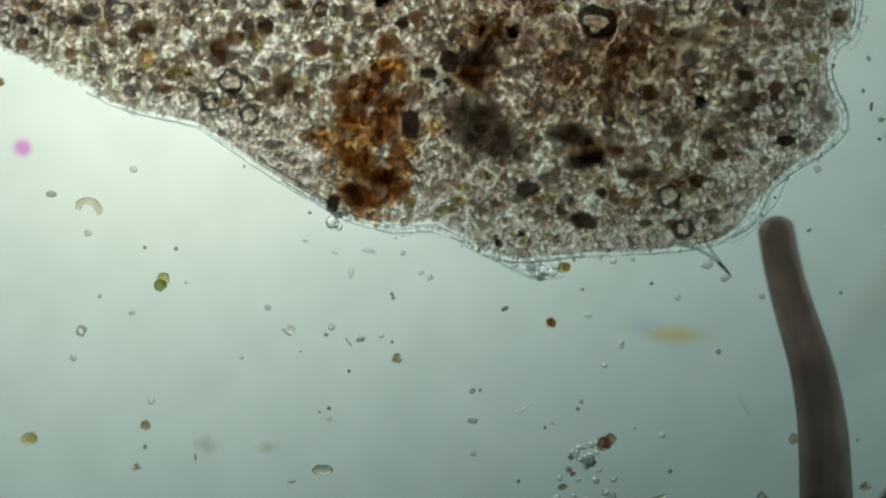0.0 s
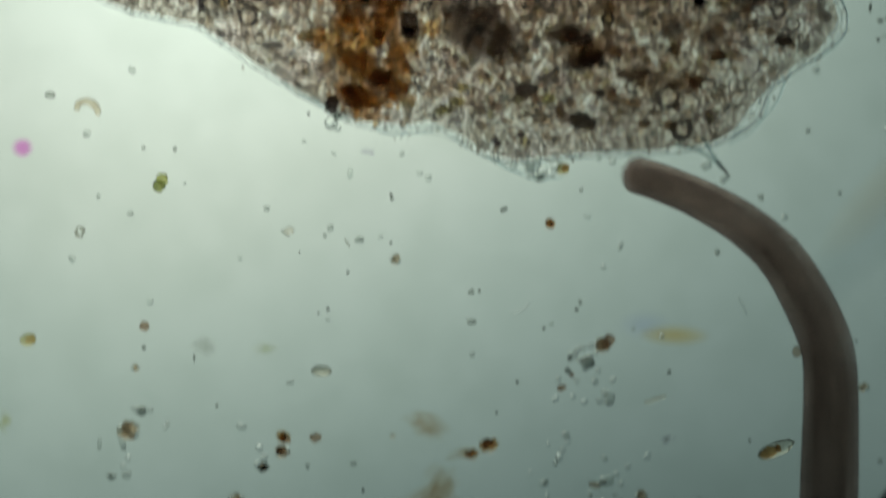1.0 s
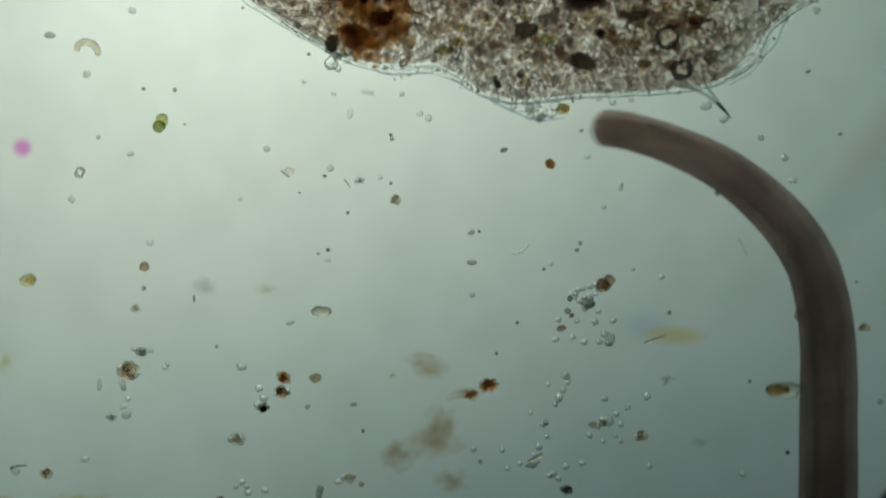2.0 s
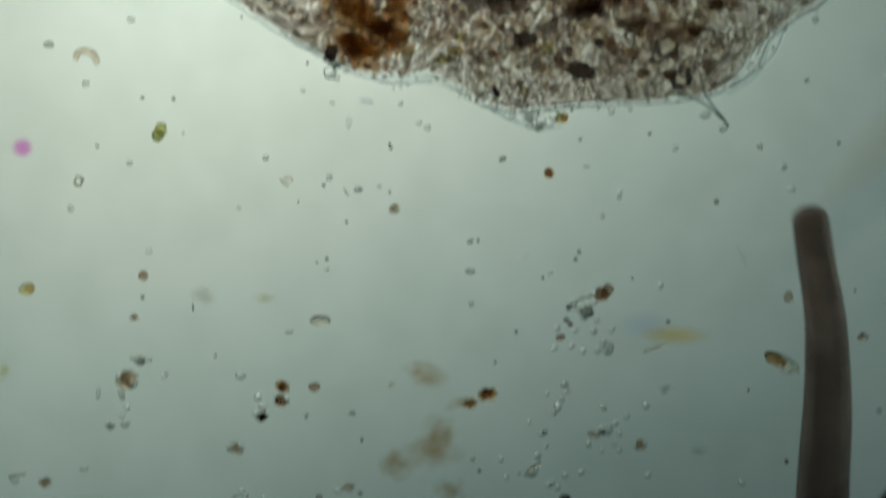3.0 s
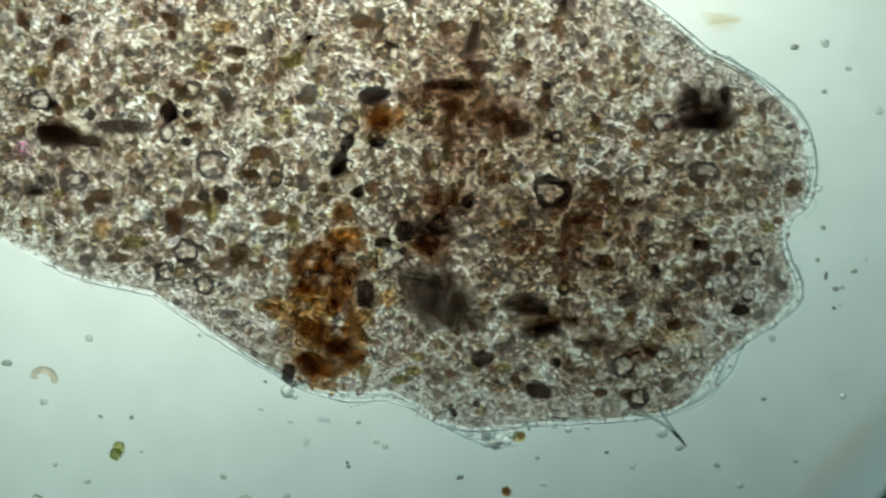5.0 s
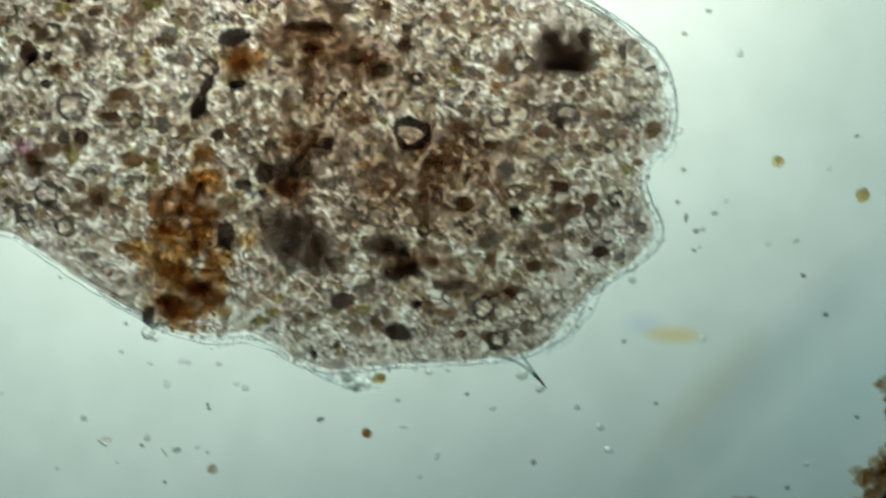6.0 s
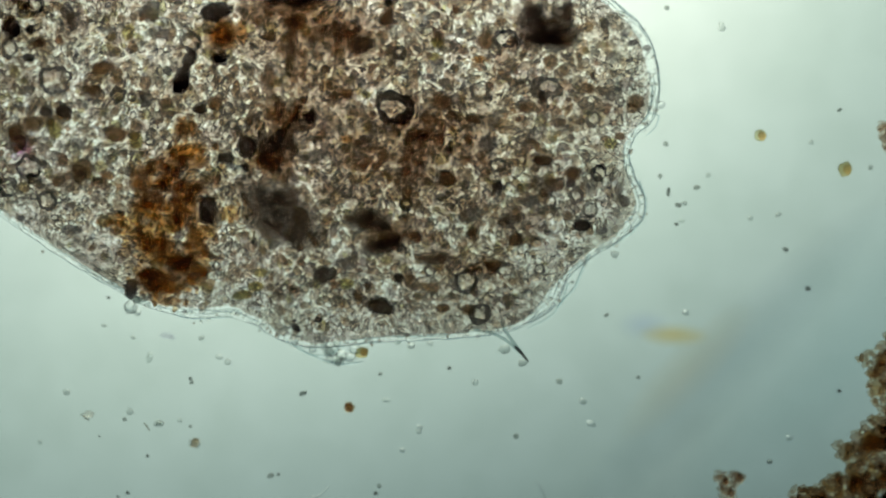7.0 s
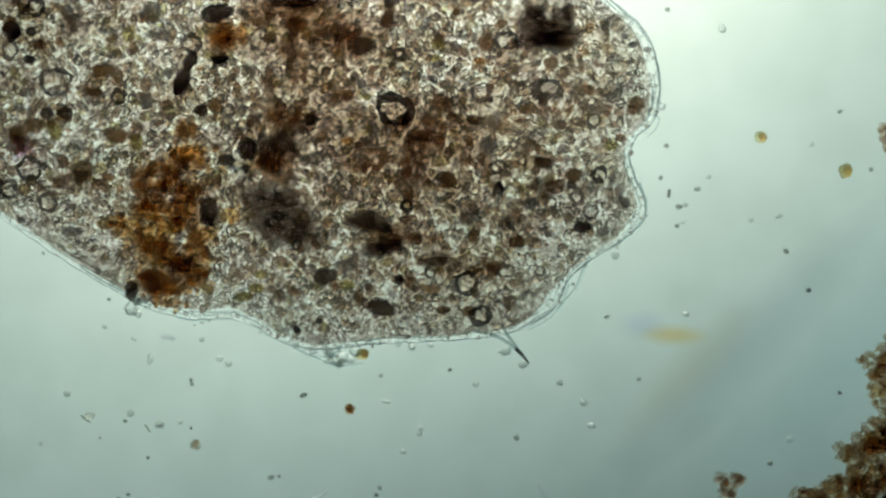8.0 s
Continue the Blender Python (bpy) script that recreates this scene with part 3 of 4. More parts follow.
def build_mass():
    mass = tagged(new("amoeba"), "broad translucent amoeba packed with brown and clear grains", "amoeba")
    link("membrane", dome("membrane", LOOP, CENTRE, 64.0, 7.0), film_material("clear_rim", rgb(0.985, 0.985, 0.985), 1.08, 0.15), mass, "clear colourless outer film")
    link("body", dome("body", INNER, CENTRE, 52.0, 10.0, 5.0), body_material(), mass, "milky tan granular body")
    # loose grains: mostly clear on one side, brown and crowded towards the blunt end
    n = 60000
    pts = np.stack([RNG.uniform(-280, 1530, n), RNG.uniform(-500, 480, n)], 1)
    pts = pts[inside(INNER, pts)]
    dist = edge_distance(INNER, pts)
    keep = (dist > 3) & (RNG.uniform(0, 1, len(pts)) < 0.5 + 0.5 * np.clip(dist / 80, 0, 1))
    for u, v, r, tube, long in RINGS:  # nothing lies inside the vesicles
        keep &= np.hypot((pts[:, 0] - u) / long, pts[:, 1] - v) > r * RNG.uniform(0.6, 1.1, len(pts))
    pts, dist = pts[keep], dist[keep]
    z = 8 + RNG.uniform(0, 1, len(pts)) * np.minimum(44, 4 + dist * 0.6)
    brown = np.array([noise.noise(Vector((u * 0.009, v * 0.011, 5))) for u, v in pts])
    brown = np.clip((pts[:, 0] - 780) / 250, 0, 1) * np.clip(dist / 200, 0, 1) * 0.32 + 0.55 * brown
    pick = RNG.uniform(0, 1, len(pts))
    dense = RNG.uniform(0, 1, len(pts))
    is_brown = (pick < 0.030 + 0.13 * np.clip(brown, 0, 1)) & (dist > 28 + 60 * RNG.uniform(0, 1, len(pts)))
    is_tan = ~is_brown & (pick > 0.89) & (dist > 40 * dense)
    is_clear = ~is_brown & ~is_tan & (dense < 0.24)
    pos = spread(pts, z)
    clearm = granule_material("clear_grains", [(0.0, (1.0, 1.0, 0.996)), (0.45, (0.985, 0.975, 0.965)), (0.8, (0.920, 0.900, 0.890))], 1.24, 0.5)
    tanm = granule_material("tan_grains", [(0.0, (0.950, 0.915, 0.867)), (0.4, (0.920, 0.885, 0.840)), (0.7, (0.890, 0.850, 0.797)), (0.85, (0.930, 0.925, 0.796)), (0.93, (0.860, 0.870, 0.900))], 1.12, 0.3)
    brownm = granule_material("brown_grains", [(0.0, (0.90, 0.84, 0.785)), (0.35, (0.83, 0.75, 0.69)), (0.7, (0.84, 0.77, 0.67)), (0.85, (0.79, 0.77, 0.78))], 1.12, 0.25)
    for name, mask, size, mat, label in (("clear_grains", is_clear, (3.5, 9.5), clearm, "clear glassy grains"), ("tan_grains", is_tan, (5, 11), tanm, "pale tan grains"),
                                         ("brown_grains", is_brown, (4, 11), brownm, "brown grains")):
        k = mask.sum()
        tagged(link(name, lumps(name, pos[mask], RNG.uniform(*size, k) * U, 0.65, 0.22 if name == "brown_grains" else 0.17, 2 if name == "brown_grains" else 1), mat, mass, label), kind="stuff")
    # clear grains crowd right up to the edge
    edgem = granule_material("edge_grains", [(0.0, (1.0, 1.0, 0.995)), (0.6, (0.97, 0.965, 0.955))], 1.16, 0.4)
    k = 5600
    i = RNG.integers(0, len(INNER), k)
    slip = RNG.uniform(0, 1, (k, 1)) * (np.roll(INNER, -1, 0) - INNER)[i]
    q = inset(INNER, 4.0)[i] + slip + RNG.normal(0, 2, (k, 2)) - (INNER - inset(INNER, 1.0))[i] * (np.abs(RNG.normal(0, 26, (k, 1))) - 3 - 0.8 * RIM[i][:, None] * RNG.uniform(0, 1, (k, 1)) ** 2)
    tagged(link("edge_grains", lumps("edge_grains", spread(q, RNG.uniform(6, 34, k)), RNG.uniform(2.5, 5, k) * U, 0.5, 0.1, 1), edgem, mass, "clear glassy grains"), kind="stuff")
    k = 260
    i = RNG.integers(60, 330, k)
    q = inset(LOOP, 1.0)[i] + RNG.uniform(0, 1, (k, 1)) * (np.roll(LOOP, -1, 0) - LOOP)[i] - (inset(LOOP, 1.0) - LOOP)[i] * RNG.normal(-4.0, 5.0, (k, 1))
    beadm = granule_material("edge_beads", [(0.0, (1.0, 1.0, 1.0)), (0.5, (0.93, 0.93, 0.92)), (0.85, (0.72, 0.68, 0.64))], 1.22, 0.5)
    tagged(link("edge_beads", lumps("edge_beads", spread(q, RNG.uniform(4, 18, k)), RNG.uniform(1.8, 4.2, k) * U, 0.4, 0.1, 2), beadm, mass, "tiny clear beads clinging to the film"), kind="stuff")
    # fine curled threads between the grains, bright and dark
    q = np.stack([RNG.uniform(-280, 1530, 16000), RNG.uniform(-480, 480, 16000)], 1)
    q = q[inside(INNER, q)]
    far = edge_distance(INNER, q)
    q, far = q[far > 6], far[far > 6]
    k = len(q)
    threadm = granule_material("threads", [(0.0, (1.0, 1.0, 0.99)), (0.45, (0.95, 0.93, 0.90)), (0.7, (0.74, 0.70, 0.65))], 1.25, 0.45)
    tagged(link("threads", threads("threads", spread(q, RNG.uniform(32, 52, k)), RNG.uniform(10, 30, k) * U, RNG.uniform(0.7, 2.0, k) * U), threadm, mass, "fine curled clear threads"), kind="stuff")
    # soft droplets and small dark-walled vesicles
    soft = [murk_material("droplet", (0.74, 0.71, 0.66), (0.90, 0.88, 0.85), 400.0, 0.3, 0.3), murk_material("olive_droplet", (0.72, 0.68, 0.54), (0.92, 0.89, 0.78), 400.0, 0.3, 0.3),
            murk_material("mauve_droplet", (0.66, 0.62, 0.62), (0.86, 0.83, 0.83), 400.0, 0.3, 0.3), murk_material("brown_droplet", (0.60, 0.52, 0.44), (0.82, 0.74, 0.66), 400.0, 0.3, 0.3)]
    q = q[far > 26]
    q = q[RNG.permutation(len(q))[:520]].tolist()
    drops = [shared([unit_lump("droplet", 3.1 * k, 0.2, 1.3) for k in range(5)], m) for m in soft]
    for j, (u, v) in enumerate(q[:290]):
        r = 5 + 1.9 * (j % 5)
        ob = tagged(new("droplet", drops[j % 4][j // 4 % 5]), "soft greyish droplet")
        ob.parent, ob.location, ob.scale, ob.rotation_euler = mass, at(u, v, 16 + 6 * (j % 6)), (r * U, 0.8 * r * U, 0.7 * r * U), (0, 0, 0.7 * j)
    pale = inclusion_material("pale_vesicle_wall", (0.46, 0.45, 0.44), (0.86, 0.84, 0.82), 700.0, 1.2, 0.3)
    small = shared([ring_mesh("vesicle", 6, 1.7, 3.3 * k) for k in range(6)], pale)
    for j, (u, v) in enumerate(q[290:520]):
        ob = tagged(new("vesicle", small[j % 6]), "tiny dark-walled vesicle")
        s = 0.65 + 0.13 * (j % 7)
        ob.parent, ob.location, ob.scale, ob.rotation_euler = mass, at(u, v, 34 + 2 * (j % 8)), (s, s * (0.75 + 0.05 * (j % 6)), s), (0, 0, 0.9 * j)
    # rust-coloured crumbs in the stained patch
    k = 300
    c = np.array([(u, v, rx, ry) for u, v, rx, ry, a in RUST[:14] + ORANGE[:9]])
    i = RNG.integers(0, len(c), k)
    q = c[i, :2] + RNG.normal(0, 0.7, (k, 2)) * c[i, 2:]
    rust = granule_material("rust_grains", [(0.0, (0.97, 0.88, 0.75)), (0.35, (0.93, 0.80, 0.63)), (0.6, (0.98, 0.91, 0.77)), (0.85, (0.80, 0.69, 0.58))], 1.08, 0.12)
    tagged(link("rust_grains", lumps("rust_grains", spread(q, RNG.uniform(10, 46, k)), RNG.uniform(3, 8, k) * U, 0.5, 0.2, 2), rust, mass, "orange-brown rusty grains"), kind="stuff")
    # kind, places, material, label, lowest and highest place in the body
    mats = [("inclusion", BLACK, murk_material("black_lump", (0.24, 0.22, 0.215), (0.40, 0.37, 0.36), 600.0, 0.36, 0.55), "near-black lump", 30, 42),
            ("inclusion", BROWN, murk_material("brown_lump", (0.36, 0.30, 0.24), (0.66, 0.56, 0.47), 600.0, 0.5, 0.55), "dark brown lump", 16, 40),
            ("inclusion", GREY, murk_material("grey_lump", (0.42, 0.41, 0.42), (0.74, 0.72, 0.71), 700.0, 0.5, 0.6), "slate grey lump", 14, 38),
            ("inclusion", MURKY, murk_material("murky_lump", (0.33, 0.295, 0.28), (0.44, 0.40, 0.38), 240.0, 0.65, 0.42), "murky grey-brown lump", 14, 30),
            ("stained_patch", HAZE, murk_material("brown_haze", (0.83, 0.775, 0.735), (0.975, 0.95, 0.93), 200.0, 0.8, 1.0), "brownish stained patch", 8, 22),
            ("stained_patch", DUSK, murk_material("dusky_haze", (0.64, 0.56, 0.495), (0.90, 0.845, 0.79), 230.0, 0.9, 0.9), "dark brown murky patch", 8, 24),
            ("inclusion", OLIVE, murk_material("olive_lump", (0.60, 0.57, 0.38), (0.90, 0.88, 0.66), 500.0, 0.4, 0.5), "olive green lump", 28, 44),
            ("inclusion", RUST, murk_material("rust_lump", (0.46, 0.34, 0.25), (0.88, 0.74, 0.58), 380.0, 0.7, 1.0), "dark rust-brown lump", 10, 34),
            ("inclusion", ORANGE, murk_material("orange_lump", (0.76, 0.58, 0.38), (0.98, 0.88, 0.68), 420.0, 0.7, 1.0), "orange-brown rusty lump", 14, 40),
            ("droplet", PALE, film_material("pale_drop", rgb(1.0, 1.0, 0.99), 1.10, 0.6), "clear pale droplet", 30, 44)]
    for name, rows, mat, label, low, high in mats:
        for j, (u, v, rx, ry, turn) in enumerate(rows):
            ob = link(name, unit_lump(name, u * 0.37 + v, 0.25, 1.0 if rows is PALE else 1.55), mat, mass, label)
            ob.scale = (rx * U, ry * U, min(rx, ry, 20) * 0.8 * U)
            ob.location = at(u, v, low + (high - low) * ((j * 7) % 5) / 4)
            ob.rotation_euler = (0, 0, radians(turn))
    vesicle = inclusion_material("vesicle_wall", (0.30, 0.29, 0.29), (0.62, 0.60, 0.59), 900.0, 1.2, 0.3)
    bead = inclusion_material("vesicle_drop", (0.84, 0.82, 0.80), (1.0, 0.99, 0.98), 900.0, 1.15, 0.4)
    for u, v, r, tube, long in RINGS:
        ob = link("vesicle", ring_mesh("vesicle", r, tube, u * 0.1), vesicle if tube > 3 else pale, mass, "dark-walled ring-shaped vesicle")
        ob.location, ob.scale = at(u, v, 34), (long, 1, 1)
        link("drop", lump_mesh("drop", r - tube * 0.4, r - tube * 0.4, tube * 1.2, 0.05, 2, u), bead, ob, "clear drop")
    # the outer film's edge and the wavy folds inside it
    edge = film_material("film_edge", rgb(0.70, 0.74, 0.76), 1.14, 0.3)
    faint = film_material("faint_film_edge", rgb(0.82, 0.85, 0.86), 1.14, 0.4)
    line = [(u + 3 * noise.noise(Vector((u * 0.05, v * 0.05, 2))), v + 3 * noise.noise(Vector((u * 0.05, v * 0.05, 6))), max(0.3, 1.1 + 1.1 * noise.noise(Vector((u * 0.04, v * 0.04, 2))))) for u, v in LOOP[60:330]]
    part("film_edge", taper(line, 18, 6), edge, mass, "thin bluish edge of the outer film")
    for j in range(120):
        start, span = int(RNG.integers(62, 310)), int(RNG.integers(4, 15))
        off, lean, seed = RNG.uniform(0.5, 1.0) * RNG.uniform(0, 24), RNG.uniform(-5, 5), 3.7 * j
        rows = []
        for k in range(span):
            u, v = inset(LOOP, off + lean * k / span)[start + k]
            rows.append((u + 3.5 * noise.noise(Vector((u * 0.06, v * 0.06, seed))), v + 3.5 * noise.noise(Vector((u * 0.06, v * 0.06, seed + 5))), (0.35 + 0.9 * math.sin(math.pi * (k + 0.5) / span)) * (0.7 + 0.5 * (j % 3) / 2)))
        part("film_wrinkle", taper(rows, 10 + 2 * (j % 9), 6), edge if j % 3 == 0 else faint, mass, "thin wavy wrinkle of the outer film")
    # spine at the rear edge
    spine = film_material("spine_film", rgb(0.74, 0.79, 0.79), 1.18)
    tip = inclusion_material("spine_tip", (0.34, 0.34, 0.34), (0.45, 0.45, 0.44))
    part("spine", taper([(1195, 433, 2.4), (1225, 438, 2.8), (1250, 450, 3), (1268, 465, 3), (1280, 476, 2.5)], 30), spine, mass, "thin clear spine")
    part("spine", taper([(1243, 420, 2.4), (1252, 437, 2.8), (1264, 454, 3), (1278, 472, 2.5)], 30), spine, mass, "thin clear spine")
    part("spine_tip", taper([(1268, 463, 2.2), (1279, 474, 3.0), (1287, 484, 2.2), (1293, 491, 0.6)], 30), tip, mass, "dark pointed tip")
    # loose folds of film outside the edge
    fold = film_material("film_fold", rgb(0.88, 0.92, 0.93), 1.2)
    for pts in ([(1340, 395, 2), (1375, 360, 3), (1386, 330, 3), (1400, 300, 2)], [(1440, 285, 2), (1475, 262, 3), (1497, 232, 3), (1500, 205, 2.5), (1488, 170, 1.5)],
                [(862, 452, 1.5), (885, 468, 2), (925, 486, 2.2), (960, 496, 2), (1000, 490, 1.5)], [(660, 400, 1.5), (690, 414, 2), (730, 414, 2), (770, 410, 1.5)],
                [(880, 460, 1.2), (905, 478, 1.6), (940, 480, 1.5), (958, 464, 1.2)],
                [(1290, 432, 1.5), (1330, 412, 2), (1352, 385, 2), (1362, 350, 1.5)], [(1505, 50, 1.5), (1524, 55, 1.5), (1518, 75, 1.5), (1500, 92, 1)]):
        part("film_fold", taper(pts, 15), fold, mass, "thin clear fold of the outer film")
    return mass


def taper(rows, z, sides=8):
    """A thin tapering strand through (u, v, radius) rows."""
    p = np.array([r[:2] for r in rows], float)
    t = np.linspace(0, len(rows) - 1, 6 * (len(rows) - 1) + 1)
    k = np.arange(len(rows))
    x, y, r = (np.interp(t, k, [q[j] for q in rows]) for j in (0, 1, 2))
    for _ in range(3):
        x[1:-1], y[1:-1] = (x[:-2] + 2 * x[1:-1] + x[2:]) / 4, (y[:-2] + 2 * y[1:-1] + y[2:]) / 4
    bm, rings = bmesh.new(), []
    dx, dy = np.gradient(x), np.gradient(y)
    for a, b, q, ex, ey in zip(x, y, r, dx, dy):
        e = math.hypot(ex, ey) or 1.0
        nx, ny = -ey / e, ex / e
        rings.append([bm.verts.new(at(a + nx * q * math.cos(w), b + ny * q * math.cos(w), z + q * math.sin(w))) for w in np.linspace(0, 2 * math.pi, sides, endpoint=False)])
    for a, b in zip(rings, rings[1:]):
        for k in range(sides):
            bm.faces.new((a[k], a[(k + 1) % sides], b[(k + 1) % sides], b[k]))
    bm.faces.new(rings[0]), bm.faces.new(list(reversed(rings[-1])))
    bmesh.ops.recalc_face_normals(bm, faces=bm.faces)
    return bm


amoeba = build_mass()

# ---- the worm ----
STEP, COUNT, HEAD = 8.0, 178, 4


def worm_radius(s):
    if s < 26:
        return max(2.0, 32.5 * math.sqrt(1 - (1 - s / 26) ** 2))
    return float(np.interp(s, (26, 120, 220, 400, 720, 1250, 1430), (32.5, 34, 37.5, 45, 51.5, 54.5, 6)))


# seconds, middle line of the body from the head on, in plan units
BENDS = [
    (0.0, [(1366, 383), (1371, 420), (1382, 480), (1402, 550), (1434, 649), (1452, 749), (1458, 878)]),
    (0.3, [(1316, 390), (1321, 421), (1359, 524), (1420, 625), (1450, 725), (1458, 828), (1460, 928)]),
    (0.5, [(1306, 414), (1317, 453), (1367, 552), (1426, 652), (1453, 752), (1460, 851), (1461, 958)]),
    (0.8, [(1172, 472), (1209, 491), (1299, 548), (1381, 611), (1430, 680), (1466, 799), (1467, 918), (1463, 998)]),
    (1.0, [(1102, 480), (1139, 488), (1225, 521), (1310, 567), (1381, 627), (1430, 710), (1466, 794), (1468, 879), (1464, 1058)]),
    (1.2, [(1052, 488), (1090, 497), (1200, 533), (1302, 579), (1375, 644), (1432, 721), (1464, 821), (1470, 921), (1464, 1020), (1462, 1108)]),
    (1.5, [(990, 502), (1025, 500), (1106, 516), (1207, 543), (1306, 589), (1387, 660), (1445, 751), (1469, 847), (1471, 929), (1467, 1028), (1464, 1128)]),
    (1.7, [(962, 507), (1002, 505), (1106, 520), (1207, 543), (1306, 586), (1387, 656), (1441, 740), (1467, 828), (1468, 904), (1467, 1009), (1466, 1133)]),
    (2.2, [(1149, 500), (1185, 516), (1259, 556), (1340, 615), (1400, 690), (1440, 770), (1460, 850), (1465, 939), (1463, 1029), (1460, 1134)]),
    (2.8, [(1371, 589), (1379, 625), (1400, 692), (1432, 772), (1452, 852), (1460, 931), (1461, 1011), (1457, 1090), (1455, 1170)]),
    (3.0, [(1431, 628), (1435, 665), (1445, 740), (1460, 815), (1464, 913), (1464, 983), (1459, 1062), (1454, 1142)]),
    (3.2, [(1496, 655), (1496, 689), (1496, 748), (1492, 837), (1483, 907), (1470, 986), (1453, 1066), (1440, 1158)]),
    (3.4, [(1558, 672), (1553, 704), (1541, 751), (1521, 811), (1499, 900), (1480, 980), (1455, 1068), (1435, 1157)]),
    (3.7, [(1638, 669), (1620, 718), (1597, 774), (1560, 848), (1519, 928), (1480, 1017), (1450, 1097), (1430, 1176)]),
    (4.2, [(1688, 778), (1663, 827), (1628, 887), (1585, 957), (1539, 1027), (1495, 1096), (1455, 1176)]),
]
BENDS += [(8.0, BENDS[-1][1])]


def body_line(points):
    """Even steps along the body from the head, run on straight past the last point."""
    p = [np.array(q, float) for q in points] + [np.array((1458.0, 1320.0)), np.array((1430.0, 2200.0))]
    lead = (p[0] - p[1]) / np.linalg.norm(p[0] - p[1])
    p = np.array([p[0] + 120 * lead, *p])
    gone = np.concatenate([[0], np.cumsum(np.linalg.norm(np.diff(p, axis=0), axis=1))])
    fine = np.arange(0, gone[-1], 2.0)
    q = np.stack([np.interp(fine, gone, p[:, k]) for k in (0, 1)], 1)
    bell = np.exp(-0.5 * (np.arange(-42, 43) / 14.0) ** 2)
    bell /= bell.sum()
    q = np.stack([np.convolve(np.pad(q[:, k], 42, mode="edge"), bell, mode="valid") for k in (0, 1)], 1)[60:]
    run = np.concatenate([[0], np.cumsum(np.linalg.norm(np.diff(q, axis=0), axis=1))])
    s = (np.arange(COUNT) + 0.5) * STEP
    xy = np.stack([np.interp(s, run, q[:, k]) for k in (0, 1)], 1)
    fore = np.stack([np.interp(s - STEP, run, q[:, k]) for k in (0, 1)], 1)
    back = np.stack([np.interp(s + STEP, run, q[:, k]) for k in (0, 1)], 1)
    d = fore - back
    # the head is one stiff piece
    tip, neck = (np.array([np.interp(k, run, q[:, j]) for j in (0, 1)]) for k in (0, HEAD * STEP))
    xy[0], d[0] = (tip + neck) / 2, tip - neck
    return [pose(*at(u, v, 50), 0, 0, math.degrees(math.atan2(-dv, du))) for (u, v), (du, dv) in zip(xy, d)]


def sleeve(stations, s, sides=28):
    """A short open tube along x: rows of (x, radius), s along the body; a small first radius closes the end."""
    bm = bmesh.new()
    along = bm.verts.layers.float_vector.new("along")
    rings = []
    for x, r in stations:
        row = []
        for a in np.linspace(0, 2 * math.pi, sides, endpoint=False):
            v = bm.verts.new((x * U, r * U * math.cos(a), r * U * math.sin(a)))
            v[along] = ((s - x) * U * 0.8, v.co.y, v.co.z)
            row.append(v)
        rings.append(row)
    for a, b in zip(rings, rings[1:]):
        for k in range(sides):
            bm.faces.new((a[k], a[(k + 1) % sides], b[(k + 1) % sides], b[k]))
    if stations[0][1] < 8:
        bm.faces.new(list(reversed(rings[0])))
    bmesh.ops.recalc_face_normals(bm, faces=bm.faces)
    return bm


def build_worm():
    worm = tagged(new("worm"), "smooth brownish-grey translucent worm bending over the slide", "worm")
    skin, gut = skin_material(), gut_material()
    pieces = []
    for i in [0, *range(HEAD, COUNT)]:
        s, half = ((i + 0.5) * STEP, STEP / 2 + 0.1) if i else (HEAD * STEP / 2, HEAD * STEP / 2)
        span = np.linspace(-half, half, 5).tolist() if i else [-half - 0.1, -11, -5, 0, 4, 7, 9.5, 11.5, 13.3, 14.8, 15.6]
        st = [(x, worm_radius(s - x)) for x in reversed(span)]
        seg = part("segment" if i else "head", sleeve(st, s), skin, worm)
        for name, wide, label in (("body_wall", 0.86, "brownish muscular wall"), ("gut", 0.60 + 0.06 * math.sin(s * 0.013), "darker brown gut")):
            tube = [(x, wide * worm_radius(s - x - 6)) for x, r in st if s - x > 6.2]
            if tube[-1][1] > 5:
                part(name, sleeve(tube, s, 20), gut, seg, label)
        pieces.append((i, seg))
    return worm, pieces


worm, segments = build_worm()


